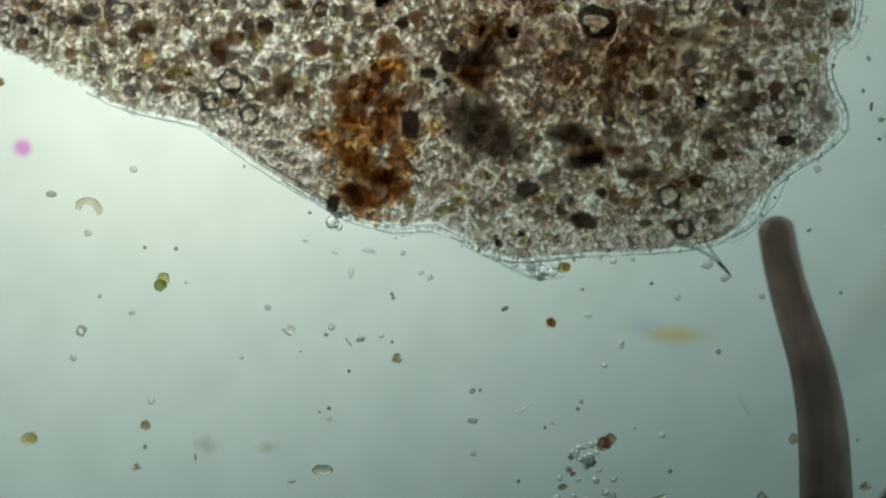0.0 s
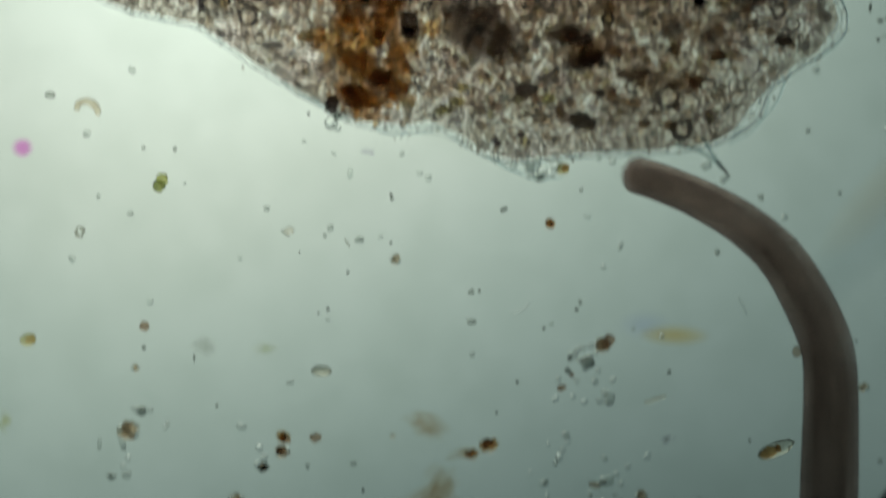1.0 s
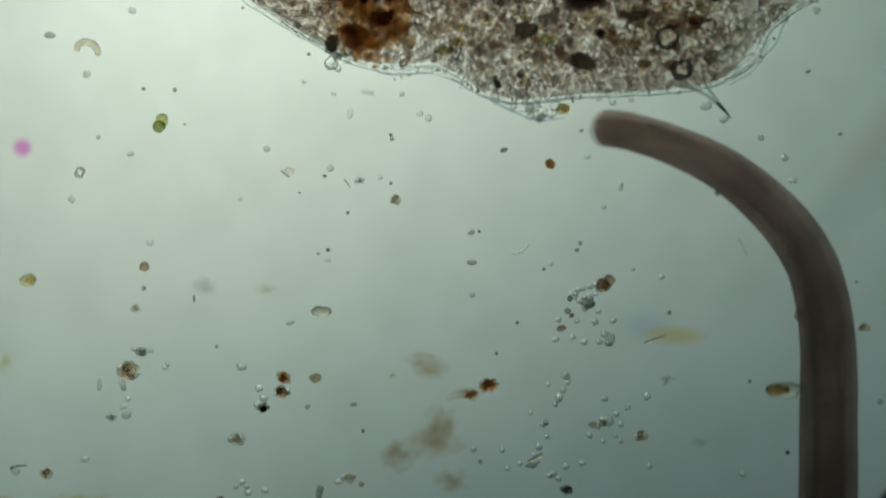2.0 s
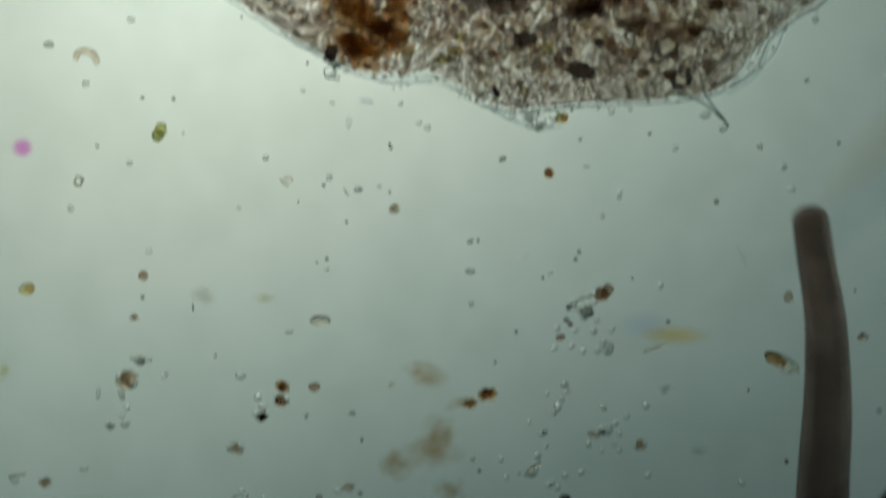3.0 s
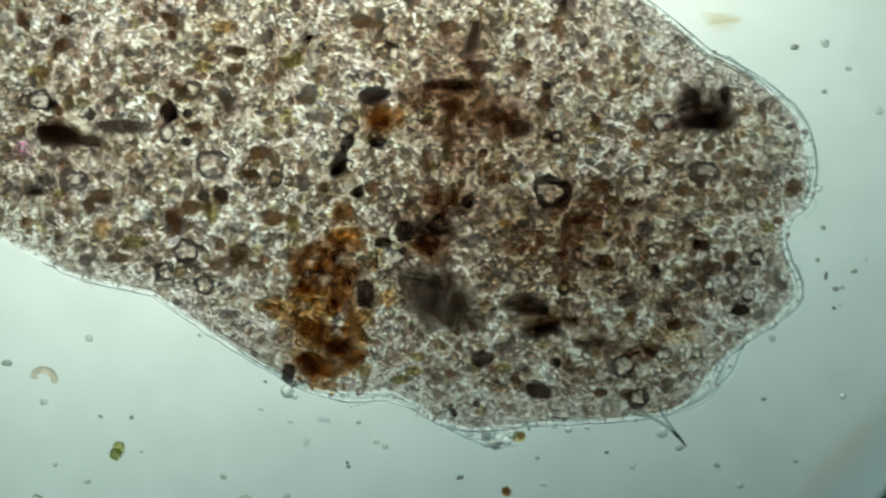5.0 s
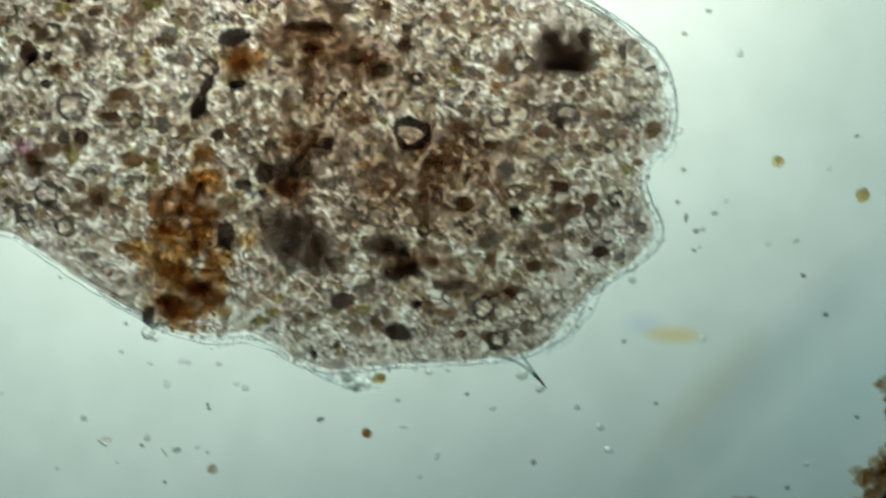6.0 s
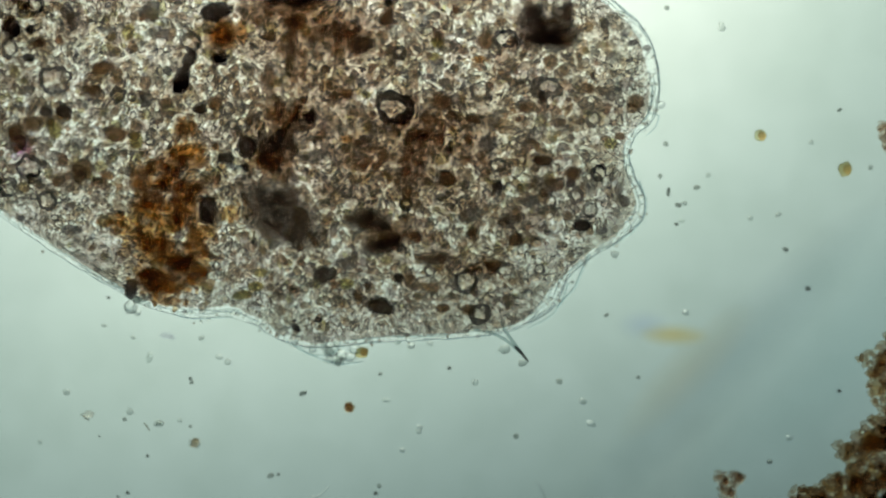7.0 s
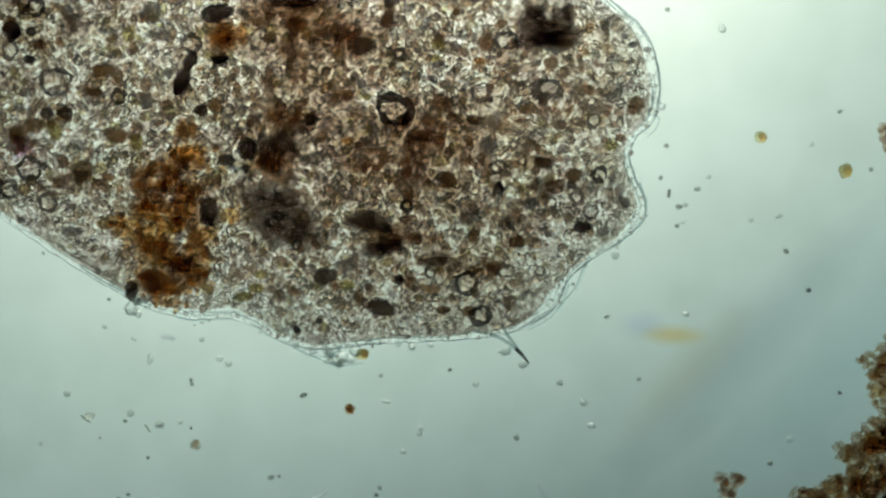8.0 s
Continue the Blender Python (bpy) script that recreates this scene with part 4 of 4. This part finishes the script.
# ---- loose matter on the slide ----
SPECK = {
    "dark": ("sediment_grain", speck_material("dark_speck", (0.42, 0.43, 0.42), (0.76, 0.77, 0.75), 0.88, 0.35), "tiny dark grain of sediment lying on the slide", "grain"),
    "clear": ("clear_bead", speck_material("clear_speck", (0.86, 0.87, 0.86), (1.0, 1.0, 1.0), 0.84, 0.6), "tiny clear glassy bead lying on the slide", "bead"),
    "grey": ("sediment_grain", speck_material("grey_speck", (0.76, 0.77, 0.76), (0.95, 0.96, 0.95), 0.88, 0.45), "small translucent grey grain lying on the slide", "grain"),
    "brown": ("sediment_grain", speck_material("brown_speck", (0.70, 0.63, 0.57), (0.94, 0.89, 0.83), 1.12, 0.2, 700.0), "small brown grain of sediment lying on the slide", "grain"),
    "rust": ("sediment_grain", speck_material("rust_speck", (0.52, 0.43, 0.37), (0.82, 0.72, 0.64), 1.12, 0.2), "small dark reddish-brown grain lying on the slide", "grain"),
    "tan": ("sediment_grain", speck_material("tan_speck", (0.86, 0.82, 0.76), (0.98, 0.95, 0.92)), "small pale tan grain lying on the slide", "grain"),
    "orange": ("sediment_grain", speck_material("orange_speck", (0.68, 0.55, 0.42), (0.96, 0.86, 0.72), 1.12, 0.2, 700.0), "small rust-orange grain lying on the slide", "grain"),
    "yellow": ("alga_cell", speck_material("yellow_speck", (0.74, 0.68, 0.48), (0.97, 0.94, 0.78), 1.2, 0.3, 1500.0), "small round yellow-green algal cell", "alga"),
    "green": ("alga_cell", speck_material("green_speck", (0.40, 0.43, 0.27), (0.80, 0.79, 0.52), 1.15, 0.3, 900.0), "olive green blocky algal cell on the slide", "alga"),
}
SPECKS = []
SPECKS += [("dark", [(893, 546, 7, 4), (694, 520, 3, 3), (1030, 512, 4, 3), (1152, 502, 4, 3), (850, 690, 3, 3), (1028, 710, 4, 4), (1486, 518, 4, 3), (1430, 408, 5, 3),
              (1370, 350, 3, 3), (1535, 105, 5, 4), (1525, 162, 4, 4), (1540, 190, 3, 8), (93, 344, 9, 6), (258, 438, 4, 3), (313, 440, 4, 4), (694, 605, 3, 3)])]
SPECKS += [("dark", [(618, 657, 3, 3), (533, 622, 2, 2), (696, 527, 4, 3), (549, 377, 3, 3), (836, 744, 9, 5), (836, 692, 6, 4), (1022, 723, 4, 3), (964, 756, 3, 3),
              (1006, 830, 6, 5), (917, 851, 3, 3), (880, 905, 3, 3), (1185, 833, 4, 4), (1327, 954, 3, 3), (852, 1096, 4, 4), (1394, 1080, 4, 4), (387, 893, 3, 3)])]
SPECKS += [("dark", [(258, 790, 4, 4), (347, 808, 2, 7), (583, 722, 4, 3), (566, 729, 3, 2), (628, 995, 6, 4), (645, 1042, 3, 4), (470, 1000, 13, 6),
              (1590, 182, 6, 4), (1557, 213, 6, 4), (1554, 247, 4, 3), (1787, 361, 5, 4), (1747, 292, 5, 4), (1347, 525, 6, 5), (1270, 622, 5, 5), (1719, 667, 5, 4)])]
SPECKS += [("dark", [(1537, -136, 5, 4), (1842, 45, 5, 3), (1897, 147, 4, 4), (1842, 542, 4, 3), (1485, -214, 8, 5), (1580, -176, 6, 4), (577, 592, 4, 3)])]
SPECKS += [("grey", [(269, 709, 6, 6), (517, 851, 8, 3), (583, 740, 5, 4), (158, 413, 7, 6), (132, 633, 6, 6), (238, 300, 7, 6), (178, 523, 4, 4), (235, 554, 6, 4),
              (330, 500, 3, 3), (475, 544, 6, 5), (587, 579, 6, 6), (638, 599, 12, 6), (675, 594, 5, 4), (745, 482, 6, 5), (622, 482, 5, 10), (593, 447, 5, 3)])]
SPECKS += [("grey", [(541, 426, 5, 3), (714, 448, 5, 4), (428, 632, 4, 4), (760, 490, 6, 6), (1198, 527, 6, 5), (1098, 614, 5, 4), (977, 747, 5, 4), (838, 802, 5, 5),
              (1122, 757, 3, 3), (1445, 300, 7, 6), (1568, 210, 6, 4), (1079, 879, 10, 13), (1041, 815, 15, 15), (968, 1027, 5, 5), (1078, 1024, 9, 10), (1515, 778, 3, 3)])]
SPECKS += [("grey", [(1557, 990, 5, 5), (254, 901, 13, 10), (180, 960, 4, 10), (221, 960, 6, 11), (201, 1017, 12, 6), (228, 1014, 9, 6), (155, 1092, 8, 5), (547, 999, 4, 5),
              (1538, -221, 8, 7), (1634, -102, 6, 9), (1734, 230, 6, 4), (1685, 236, 5, 4), (1610, 160, 5, 4), (1563, 240, 5, 4), (1792, 102, 5, 4), (1040, 558, 8, 4)])]
SPECKS += [("grey", [(32, 1110, 8, 10), (938, 472, 8, 14), (953, 456, 7, 7), (1250, 468, 11, 8), (1282, 492, 9, 6), (600, 380, 12, 8), (955, 488, 16, 9), (1060, 455, 6, 5)])]
SPECKS += [("clear", [(1086, 847, 6, 5), (1054, 849, 6, 6), (1172, 770, 5, 5), (1146, 981, 6, 6), (1003, 946, 7, 6), (991, 983, 7, 7), (998, 970, 5, 5), (1071, 985, 6, 5),
               (890, 1076, 5, 5), (840, 1074, 5, 5), (981, 1118, 6, 5), (1003, 1104, 6, 6), (1032, 1099, 6, 5), (1150, 1104, 5, 5), (1315, 1118, 6, 5), (431, 929, 9, 6)])]
SPECKS += [("clear", [(1389, 560, 7, 5), (1403, 600, 7, 5), (1570, 403, 6, 5), (1754, 625, 6, 5), (1069, 647, 5, 4), (1100, 606, 5, 4), (1020, 800, 5, 5), (1055, 800, 5, 4),
               (985, 880, 6, 5), (1015, 876, 5, 5), (1035, 885, 6, 5), (1012, 800, 5, 5), (1060, 830, 5, 5), (1092, 1012, 5, 5), (972, 960, 4, 4), (1112, 1000, 5, 5)])]
SPECKS += [("clear", [(1100, 1030, 5, 5), (1045, 1050, 5, 5), (1022, 848, 5, 4), (1032, 790, 6, 5), (990, 845, 5, 5), (955, 1070, 6, 5), (1068, 1060, 5, 4), (940, 1010, 4, 4)])]
SPECKS += [("clear", [(930, 455, 9, 8), (945, 470, 12, 10), (962, 479, 10, 9), (976, 483, 9, 7), (985, 469, 10, 9), (940, 487, 8, 6), (589, 393, 12, 12), (600, 402, 7, 6),
               (1527, 36, 7, 6), (1520, 28, 5, 5), (910, 468, 7, 6), (1085, 462, 6, 5), (1118, 458, 5, 4), (880, 452, 6, 5)])]
SPECKS += [("clear", [(1002, 942, 5, 5), (1006, 955, 6, 5), (984, 995, 5, 4), (990, 988, 4, 4), (962, 1030, 6, 5), (970, 1052, 4, 4), (946, 1085, 5, 4), (952, 1096, 5, 4), (1068, 1022, 6, 5), (1060, 1034, 5, 5), (1090, 1050, 4, 4), (1100, 1060, 4, 4), (900, 1108, 5, 4), (922, 1100, 4, 4), (975, 1120, 6, 5), (990, 1126, 5, 5)])]
SPECKS += [("clear", [(242, 897, 6, 5), (256, 903, 5, 5), (270, 900, 5, 4), (230, 985, 5, 5), (222, 1000, 5, 5), (296, 930, 5, 4), (300, 924, 4, 4), (462, 966, 7, 6), (470, 984, 8, 6), (458, 995, 6, 5), (412, 1056, 6, 5), (430, 1062, 6, 5), (432, 1132, 7, 5), (442, 1152, 6, 5), (472, 1147, 6, 5), (440, 1140, 5, 5)])]
SPECKS += [("clear", [(602, 1132, 7, 5), (612, 1124, 7, 6), (420, 1140, 5, 4), (1046, 786, 6, 5), (1024, 792, 6, 5), (1018, 806, 5, 5), (1050, 818, 5, 5), (1036, 826, 6, 5), (1028, 812, 6, 6), (1044, 806, 6, 5), (1070, 870, 6, 6), (1062, 884, 6, 5), (1076, 888, 5, 5)])]
SPECKS += [("dark", [(467, 1003, 12, 5), (392, 1162, 8, 5), (1003, 1145, 11, 8), (942, 1102, 11, 5), (1068, 1028, 7, 6), (470, 1005, 6, 4), (1004, 1144, 8, 6), (568, 1150, 6, 14), (642, 1136, 5, 4), (1010, 808, 5, 5)])]
SPECKS += [("brown", [(1067, 785, 18, 15), (502, 973, 18, 12), (1053, 1032, 10, 6), (86, 1117, 15, 9), (2, 146, 12, 9), (231, 936, 25, 19)])]
SPECKS += [("rust", [(1079, 776, 11, 9), (1074, 786, 8, 7), (508, 952, 10, 7), (500, 972, 9, 6), (866, 958, 10, 7), (259, 752, 9, 8), (561, 948, 10, 8), (995, 861, 9, 5), (1013, 838, 5, 4)])]
SPECKS += [("tan", [(702, 634, 13, 10), (514, 583, 9, 7), (244, 826, 12, 6), (1528, 859, 14, 8), (1136, 1051, 15, 11), (697, 946, 6, 5), (622, 1125, 14, 9), (423, 1056, 20, 8)])]
SPECKS += [("orange", [(975, 571, 12, 11), (867, 962, 22, 13), (504, 946, 16, 10), (836, 978, 18, 8)])]
SPECKS += [("yellow", [(998, 474, 12, 10), (1702, 90, 11, 11), (1852, 150, 12, 13), (54, 776, 15, 11)])]
SPECKS += [("green", [(291, 493, 11, 11), (285, 505, 11, 11)])]


def build_specks():
    for kind, rows in SPECKS:
        name, mat, label, category = SPECK[kind]
        for u, v, rx, ry in rows:
            if rx > 11 and kind not in ("clear", "yellow"):
                build_clump(u, v, rx, ry, kind)
                continue
            rz = max(2.0, 0.6 * min(rx, ry))
            mesh = lump_mesh(name, rx, ry, rz, {"clear": 0.42, "yellow": 0.2}.get(kind, 0.32), 3, u * 0.7 + v * 0.13)
            ob = link(name, mesh, mat)
            ob.location = at(u, v, 1)
            ob.rotation_euler = (0, 0, radians((u * 37 + v * 11) % 50 - 25))
            tagged(ob, label, category, group=kind + " specks on the slide")
            if kind == "yellow":
                c = link("content", lump_mesh("content", rx * 0.6, ry * 0.7, rz * 0.6, 0.3, 2, u), SPECK["orange"][1], ob, "golden content")
                c.location = (rx * 0.3 * U, 0, 0.3 * rz * U)


CLUMP = {"brown": ("brown", "tan", "tan", "clear"), "tan": ("tan", "tan", "clear", "clear"), "orange": ("orange", "tan", "tan", "orange"), "grey": ("grey", "clear", "grey", "clear")}
CLUMP_LABEL = {"brown": "small clump of brown and clear grains on the slide", "tan": "pale tan clump of loose grains on the slide",
               "grey": "small clump of clear and grey grains on the slide", "orange": "rust-orange clump of loose grains on the slide"}


def build_clump(u, v, rx, ry, kind):
    """A few unlike grains stuck together."""
    kinds = CLUMP.get(kind, ("brown", "dark", "grey", "dark"))
    clump = tagged(new("sediment_clump"), CLUMP_LABEL.get(kind, "small dark clump of loose grains on the slide"), "clump", group="clumps on the slide")
    clump.location = at(u, v, 1)
    for k in range(12):
        r = 0.58 * 0.9 ** k
        a, d = 2.4 * k + u, min(0.70, 0.22 * math.sqrt(k))
        ob = link("grain", lump_mesh("grain", rx * r * 1.1, ry * r * 1.2, 0.6 * r * min(rx, ry), 0.2, 3 if k < 3 else 2, u + 9 * k), SPECK[kinds[k % 4]][1], clump)
        ob.location = (rx * d * math.cos(a) * U, ry * d * math.sin(a) * U, 0.3 * k * U)
        ob.rotation_euler = (0, 0, a)


def build_diatoms():
    shell = speck_material("shell", (0.80, 0.78, 0.72), (0.95, 0.94, 0.90), 1.25, 0.5)
    amber = speck_material("amber_content", (0.66, 0.50, 0.34), (0.90, 0.74, 0.52))
    wall = speck_material("shell_wall", (0.58, 0.58, 0.54), (0.80, 0.78, 0.74))
    drifting = None
    for u, v, rx, ry, turn, filled in ((572, 831, 18, 9, 2, False), (1372, 997, 34, 13, 2, True)):
        d = tagged(new("diatom"), "oval diatom with amber content" if filled else "oval clear diatom with a thin dark wall", "diatom")
        d.location, d.rotation_euler = at(u, v, 1), (0, 0, radians(-turn))
        link("shell", lump_mesh("shell", rx, ry, 5, 0.04, 3, u), shell, d)
        ring = ring_mesh("wall", 10, 1.0, 0.0)
        for q in ring.vertices:
            q.co.x *= rx / 10.4
            q.co.y *= ry / 10.4
        link("wall", ring, wall, d, "thin dark wall")
        if filled:
            c = link("content", lump_mesh("content", rx * 0.48, ry * 0.75, 3, 0.25, 3, v), amber, d, "amber-brown content")
            c.location = (rx * 0.34 * U, 0, U)
            c = link("content", lump_mesh("content", rx * 0.14, ry * 0.6, 3, 0.2, 2, v), amber, d, "amber-brown content")
            c.location = (-rx * 0.18 * U, 0, U)
            drifting = d
    # an empty ring and a curved husk
    for name, u, v, r, tube, label in (("empty_shell", 145, 586, 7, 3, "small empty dark ring-shaped shell on the slide"),):
        ob = link(name, ring_mesh(name, r, tube, 2.0), wall)
        ob.location = at(u, v, 1)
        tagged(ob, label, "shell")
    husk = speck_material("husk", (0.78, 0.72, 0.64), (0.95, 0.91, 0.84))
    strands = (("husk", [(140, 372, 5), (142, 360, 6), (155, 354, 6), (170, 360, 7), (178, 372, 6), (176, 380, 4)], husk, "curved tan husk lying on the slide"),
               ("rod", [(1141, 887, 2.6), (1160, 881, 3), (1180, 874, 2.4)], shell, "thin straight clear rod lying on the slide"),
               ("fibre", [(905, 730, 1.5), (925, 726, 1.8), (938, 712, 1.5)], SPECK["clear"][1], "thin faint bent fibre on the slide"),
               ("fibre", [(1305, 700, 1.5), (1315, 715, 2), (1322, 732, 1.5)], SPECK["clear"][1], "thin faint bent fibre on the slide"),
               ("fibre", [(22, 1108, 2), (35, 1104, 2), (52, 1102, 1.5)], wall, "thin faint bent fibre on the slide"),
               ("fibre", [(936, 1096, 3), (950, 1090, 4), (962, 1082, 3)], shell, "short clear fibre on the slide"),
               ("fibre", [(612, 598, 1.2), (618, 606, 1.6), (622, 612, 1.2)], wall, "short dark fibre on the slide"),
               ("fibre", [(500, 582, 1.2), (508, 590, 1.5), (516, 594, 1.2)], wall, "short dark fibre on the slide"))
    for name, rows, mat, label in strands:
        bm = taper(rows, 6)
        mesh = bpy.data.meshes.new(name)
        bm.to_mesh(mesh)
        bm.free()
        tagged(link(name, mesh, mat), label, name)
    return drifting


def build_silt_and_shade():
    """Soft, thin patches of silt, and wide tinted films under the slide that paint the light's unevenness."""
    # these three smear objects are added films; their tint paints a shaded streak
    for u, v, sx, sy, turn, color, label in ((1650, 486, 400, 66, 46, (0.905, 0.92, 0.935), "wide soft grey film under the slide, painting a dim streak in the light"), (1571, 510, 170, 46, 46, (0.985, 0.95, 0.91), "faint brownish tint painted along the dim streak under the slide"),
                                             (1850, 490, 420, 170, 50, (0.955, 0.99, 1.0), "soft bluish film under the slide, painting the cooler light beside the streak")):
        ob = soft_disc("smear", sx * U, sy * U, soft_tint_material("painted_shade", color, 0.35, 0.8), turn, at(u, v, -16 - 3 * (turn + sy) / 20))
        tagged(ob, label, "smear")
    silt = {}
    for u, v, sx, sy, turn, color in ((760, 929, 75, 36, -15, (0.82, 0.71, 0.59)), (709, 1084, 46, 42, 0, (0.78, 0.67, 0.55)), (778, 1040, 60, 44, 60, (0.80, 0.70, 0.58)),
                                      (800, 1130, 60, 40, 0, (0.78, 0.69, 0.58)), (825, 975, 60, 18, 10, (0.80, 0.72, 0.62)), (366, 788, 45, 34, 0, (0.85, 0.85, 0.83)),
                                      (467, 791, 50, 16, 0, (0.88, 0.88, 0.78)), (1182, 951, 26, 14, 20, (0.66, 0.64, 0.66)), (655, 445, 22, 12, 0, (0.78, 0.76, 0.82)),
                                      (1355, -262, 70, 30, 0, (0.86, 0.78, 0.64)), (766, 1055, 110, 70, 35, (0.87, 0.78, 0.68)), (12, 919, 26, 34, 0, (0.88, 0.86, 0.68)), (140, 1172, 90, 46, 10, (0.90, 0.84, 0.55)), (20, 1180, 60, 40, 0, (0.88, 0.80, 0.62)), (1240, 1060, 30, 18, 0, (0.82, 0.82, 0.82))):
        ob = soft_disc("silt_smear", sx * U, sy * U, silt[color] if color in silt else silt.setdefault(color, soft_tint_material("silt", color, 1.0, 1.1, 1.9)), turn, at(u, v, 6))
        tagged(ob, "soft thin smear of brownish silt on the slide", "smear", group="silt smears")


# outline of the large crust
CRUST = [(1940, 428), (1917, 448), (1904, 462), (1872, 478), (1874, 492), (1888, 500), (1889, 520), (1887, 545), (1894, 562), (1909, 573), (1890, 590),
         (1868, 610), (1855, 622), (1826, 638), (1834, 655), (1852, 668), (1846, 684), (1818, 690), (1800, 706), (1758, 711), (1748, 735), (1765, 780),
         (1860, 802), (1990, 785), (2012, 600), (1995, 450)]


def add_crumbs(crust, places, material, size):
    """Single crumbs round a crust, on eight shared shapes."""
    shapes = [lump_mesh("crumb", 9, 8 - 0.5 * k, 7, 0.6, 2, 2.9 * k) for k in range(8)]
    for m in shapes:
        m.materials.append(material)
        m.polygons.foreach_set("use_smooth", [True] * len(m.polygons))
    for k, p in enumerate(places.tolist()):
        ob = new("crumb", shapes[k % 8])
        ob.parent, ob.location, ob.rotation_euler = crust, p, (0, 0, k * 1.3)
        ob.scale = [size + 0.11 * (k % 6)] * 3


def build_clumps():
    """Crusts of crowded brown grains."""
    crumb = speck_material("crust_crumb", (0.80, 0.73, 0.65), (0.98, 0.94, 0.89), 1.08, 0.15, 900.0)
    pale = speck_material("pale_crumb", (0.86, 0.81, 0.77), (0.98, 0.95, 0.92), 1.08, 0.15, 900.0)
    dense = granule_material("crust_core", [(0.0, (0.955, 0.915, 0.875)), (0.3, (0.93, 0.87, 0.80)), (0.55, (0.97, 0.92, 0.84)), (0.8, (0.91, 0.86, 0.82))], 1.08, 0.12)
    loop = smooth_loop(CRUST, 200)
    q = np.stack([RNG.uniform(1740, 2020, 2600), RNG.uniform(420, 810, 2600)], 1)
    q = q[inside(loop, q)]
    deep = edge_distance(loop, q)
    q, deep = q[deep > 4], deep[deep > 4]
    core = deep > 9 + 12 * RNG.uniform(0, 1, len(deep))
    z = 3 + RNG.uniform(0, 1, len(q)) * np.minimum(60, 8 + deep)
    pos = np.stack([(q[:, 0] - 784) * U, (441 - q[:, 1]) * U, z * U], 1)
    crust = tagged(new("crust"), "large dark reddish-brown crust of crowded grains", "crust")
    k = core.sum()
    tagged(link("core", lumps("core", pos[core], RNG.uniform(6, 15, k) * U, 0.5, 0.18, 2), dense, crust, "dense dark core"), kind="stuff")
    rim = pos[~core & (q[:, 0] < 1960)]
    rim = rim[RNG.permutation(len(rim))[:300]]
    add_crumbs(crust, rim[:190], crumb, 0.55)
    add_crumbs(crust, rim[190:], pale, 0.45)
    small = [(1637, 696, 14, 11), (1660, 693, 11, 8), (1645, 710, 15, 11), (1642, 728, 13, 11)]
    edge = [(1920, 84, 8, 14), (1928, 108, 10, 14), (1934, 92, 12, 16)]
    for blobs in (small, edge):
        crust = tagged(new("crust"), "small brown-grey crust of crowded grains", "crust")
        rows = []
        for u, v, rx, ry in blobs:
            a, r = RNG.uniform(0, 2 * math.pi, 22), np.sqrt(RNG.uniform(0.0, 1.1, 22))
            rows.append(np.stack([(u + rx * r * np.cos(a) - 784) * U, (441 - v - ry * r * np.sin(a)) * U, RNG.uniform(2, 22, 22) * U], 1))
        add_crumbs(crust, np.concatenate(rows), pale, 0.45)


build_specks()
pushed_diatom = build_diatoms()
pushed_grain = tagged(link("sediment_grain", lump_mesh("sediment_grain", 8, 10, 6, 0.4, 3, 5.0), SPECK["brown"][1]), "small brown grain clinging beside the worm", "grain")
build_silt_and_shade()
build_clumps()


def motions():
    # the lamp is nudged off axis and turned a little towards the end
    far = 784 * LAMP_U
    walk(field_lamp, [(t, pose(x + far * nudge * 0.92, y + far * nudge * 0.39, LAMP_Z, 0, 0, -14 * nudge)) for (t, x, y), nudge in zip(GLIDE, np.interp([t for t, x, y in GLIDE], (3.6, 4.1, 5.4, 7.0, 8.0), (0.0, 0.09, 0.15, 0.26, 0.35)).tolist())])
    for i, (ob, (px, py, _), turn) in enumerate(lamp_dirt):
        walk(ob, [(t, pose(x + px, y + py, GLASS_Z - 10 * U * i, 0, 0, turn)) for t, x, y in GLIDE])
    # seconds, place, turn: nudged about by the worm
    walk(pushed_diatom, [(t, pose(*at(u, v, 1), 0, 0, -a)) for t, u, v, a in (
        (0.0, 1352, 905, 80), (0.5, 1358, 925, 80), (0.8, 1392, 924, 125), (1.0, 1372, 970, 158), (1.2, 1372, 979, 187), (1.5, 1374, 997, 181),
        (1.7, 1386, 992, 180), (2.8, 1388, 905, 180), (3.0, 1384, 904, 208), (3.2, 1400, 943, 240), (8.0, 1404, 960, 245))])
    walk(pushed_grain, [(t, pose(*at(u, v, 1), 0, 0, a)) for t, u, v, a in (
        (0.0, 1402, 776, 0), (0.5, 1401, 793, 5), (0.8, 1411, 794, 10), (1.0, 1410, 797, 12), (1.2, 1412, 812, 15), (1.5, 1421, 834, 20),
        (1.7, 1420, 838, 20), (2.8, 1393, 807, 0), (3.0, 1397, 789, -5), (3.2, 1425, 795, -15), (3.4, 1448, 799, -25), (8.0, 1452, 799, -25))])
    lines = [(t, body_line(p)) for t, p in BENDS]
    for i, seg in segments:
        walk(seg, [(t, line[i]) for t, line in lines])


motions()
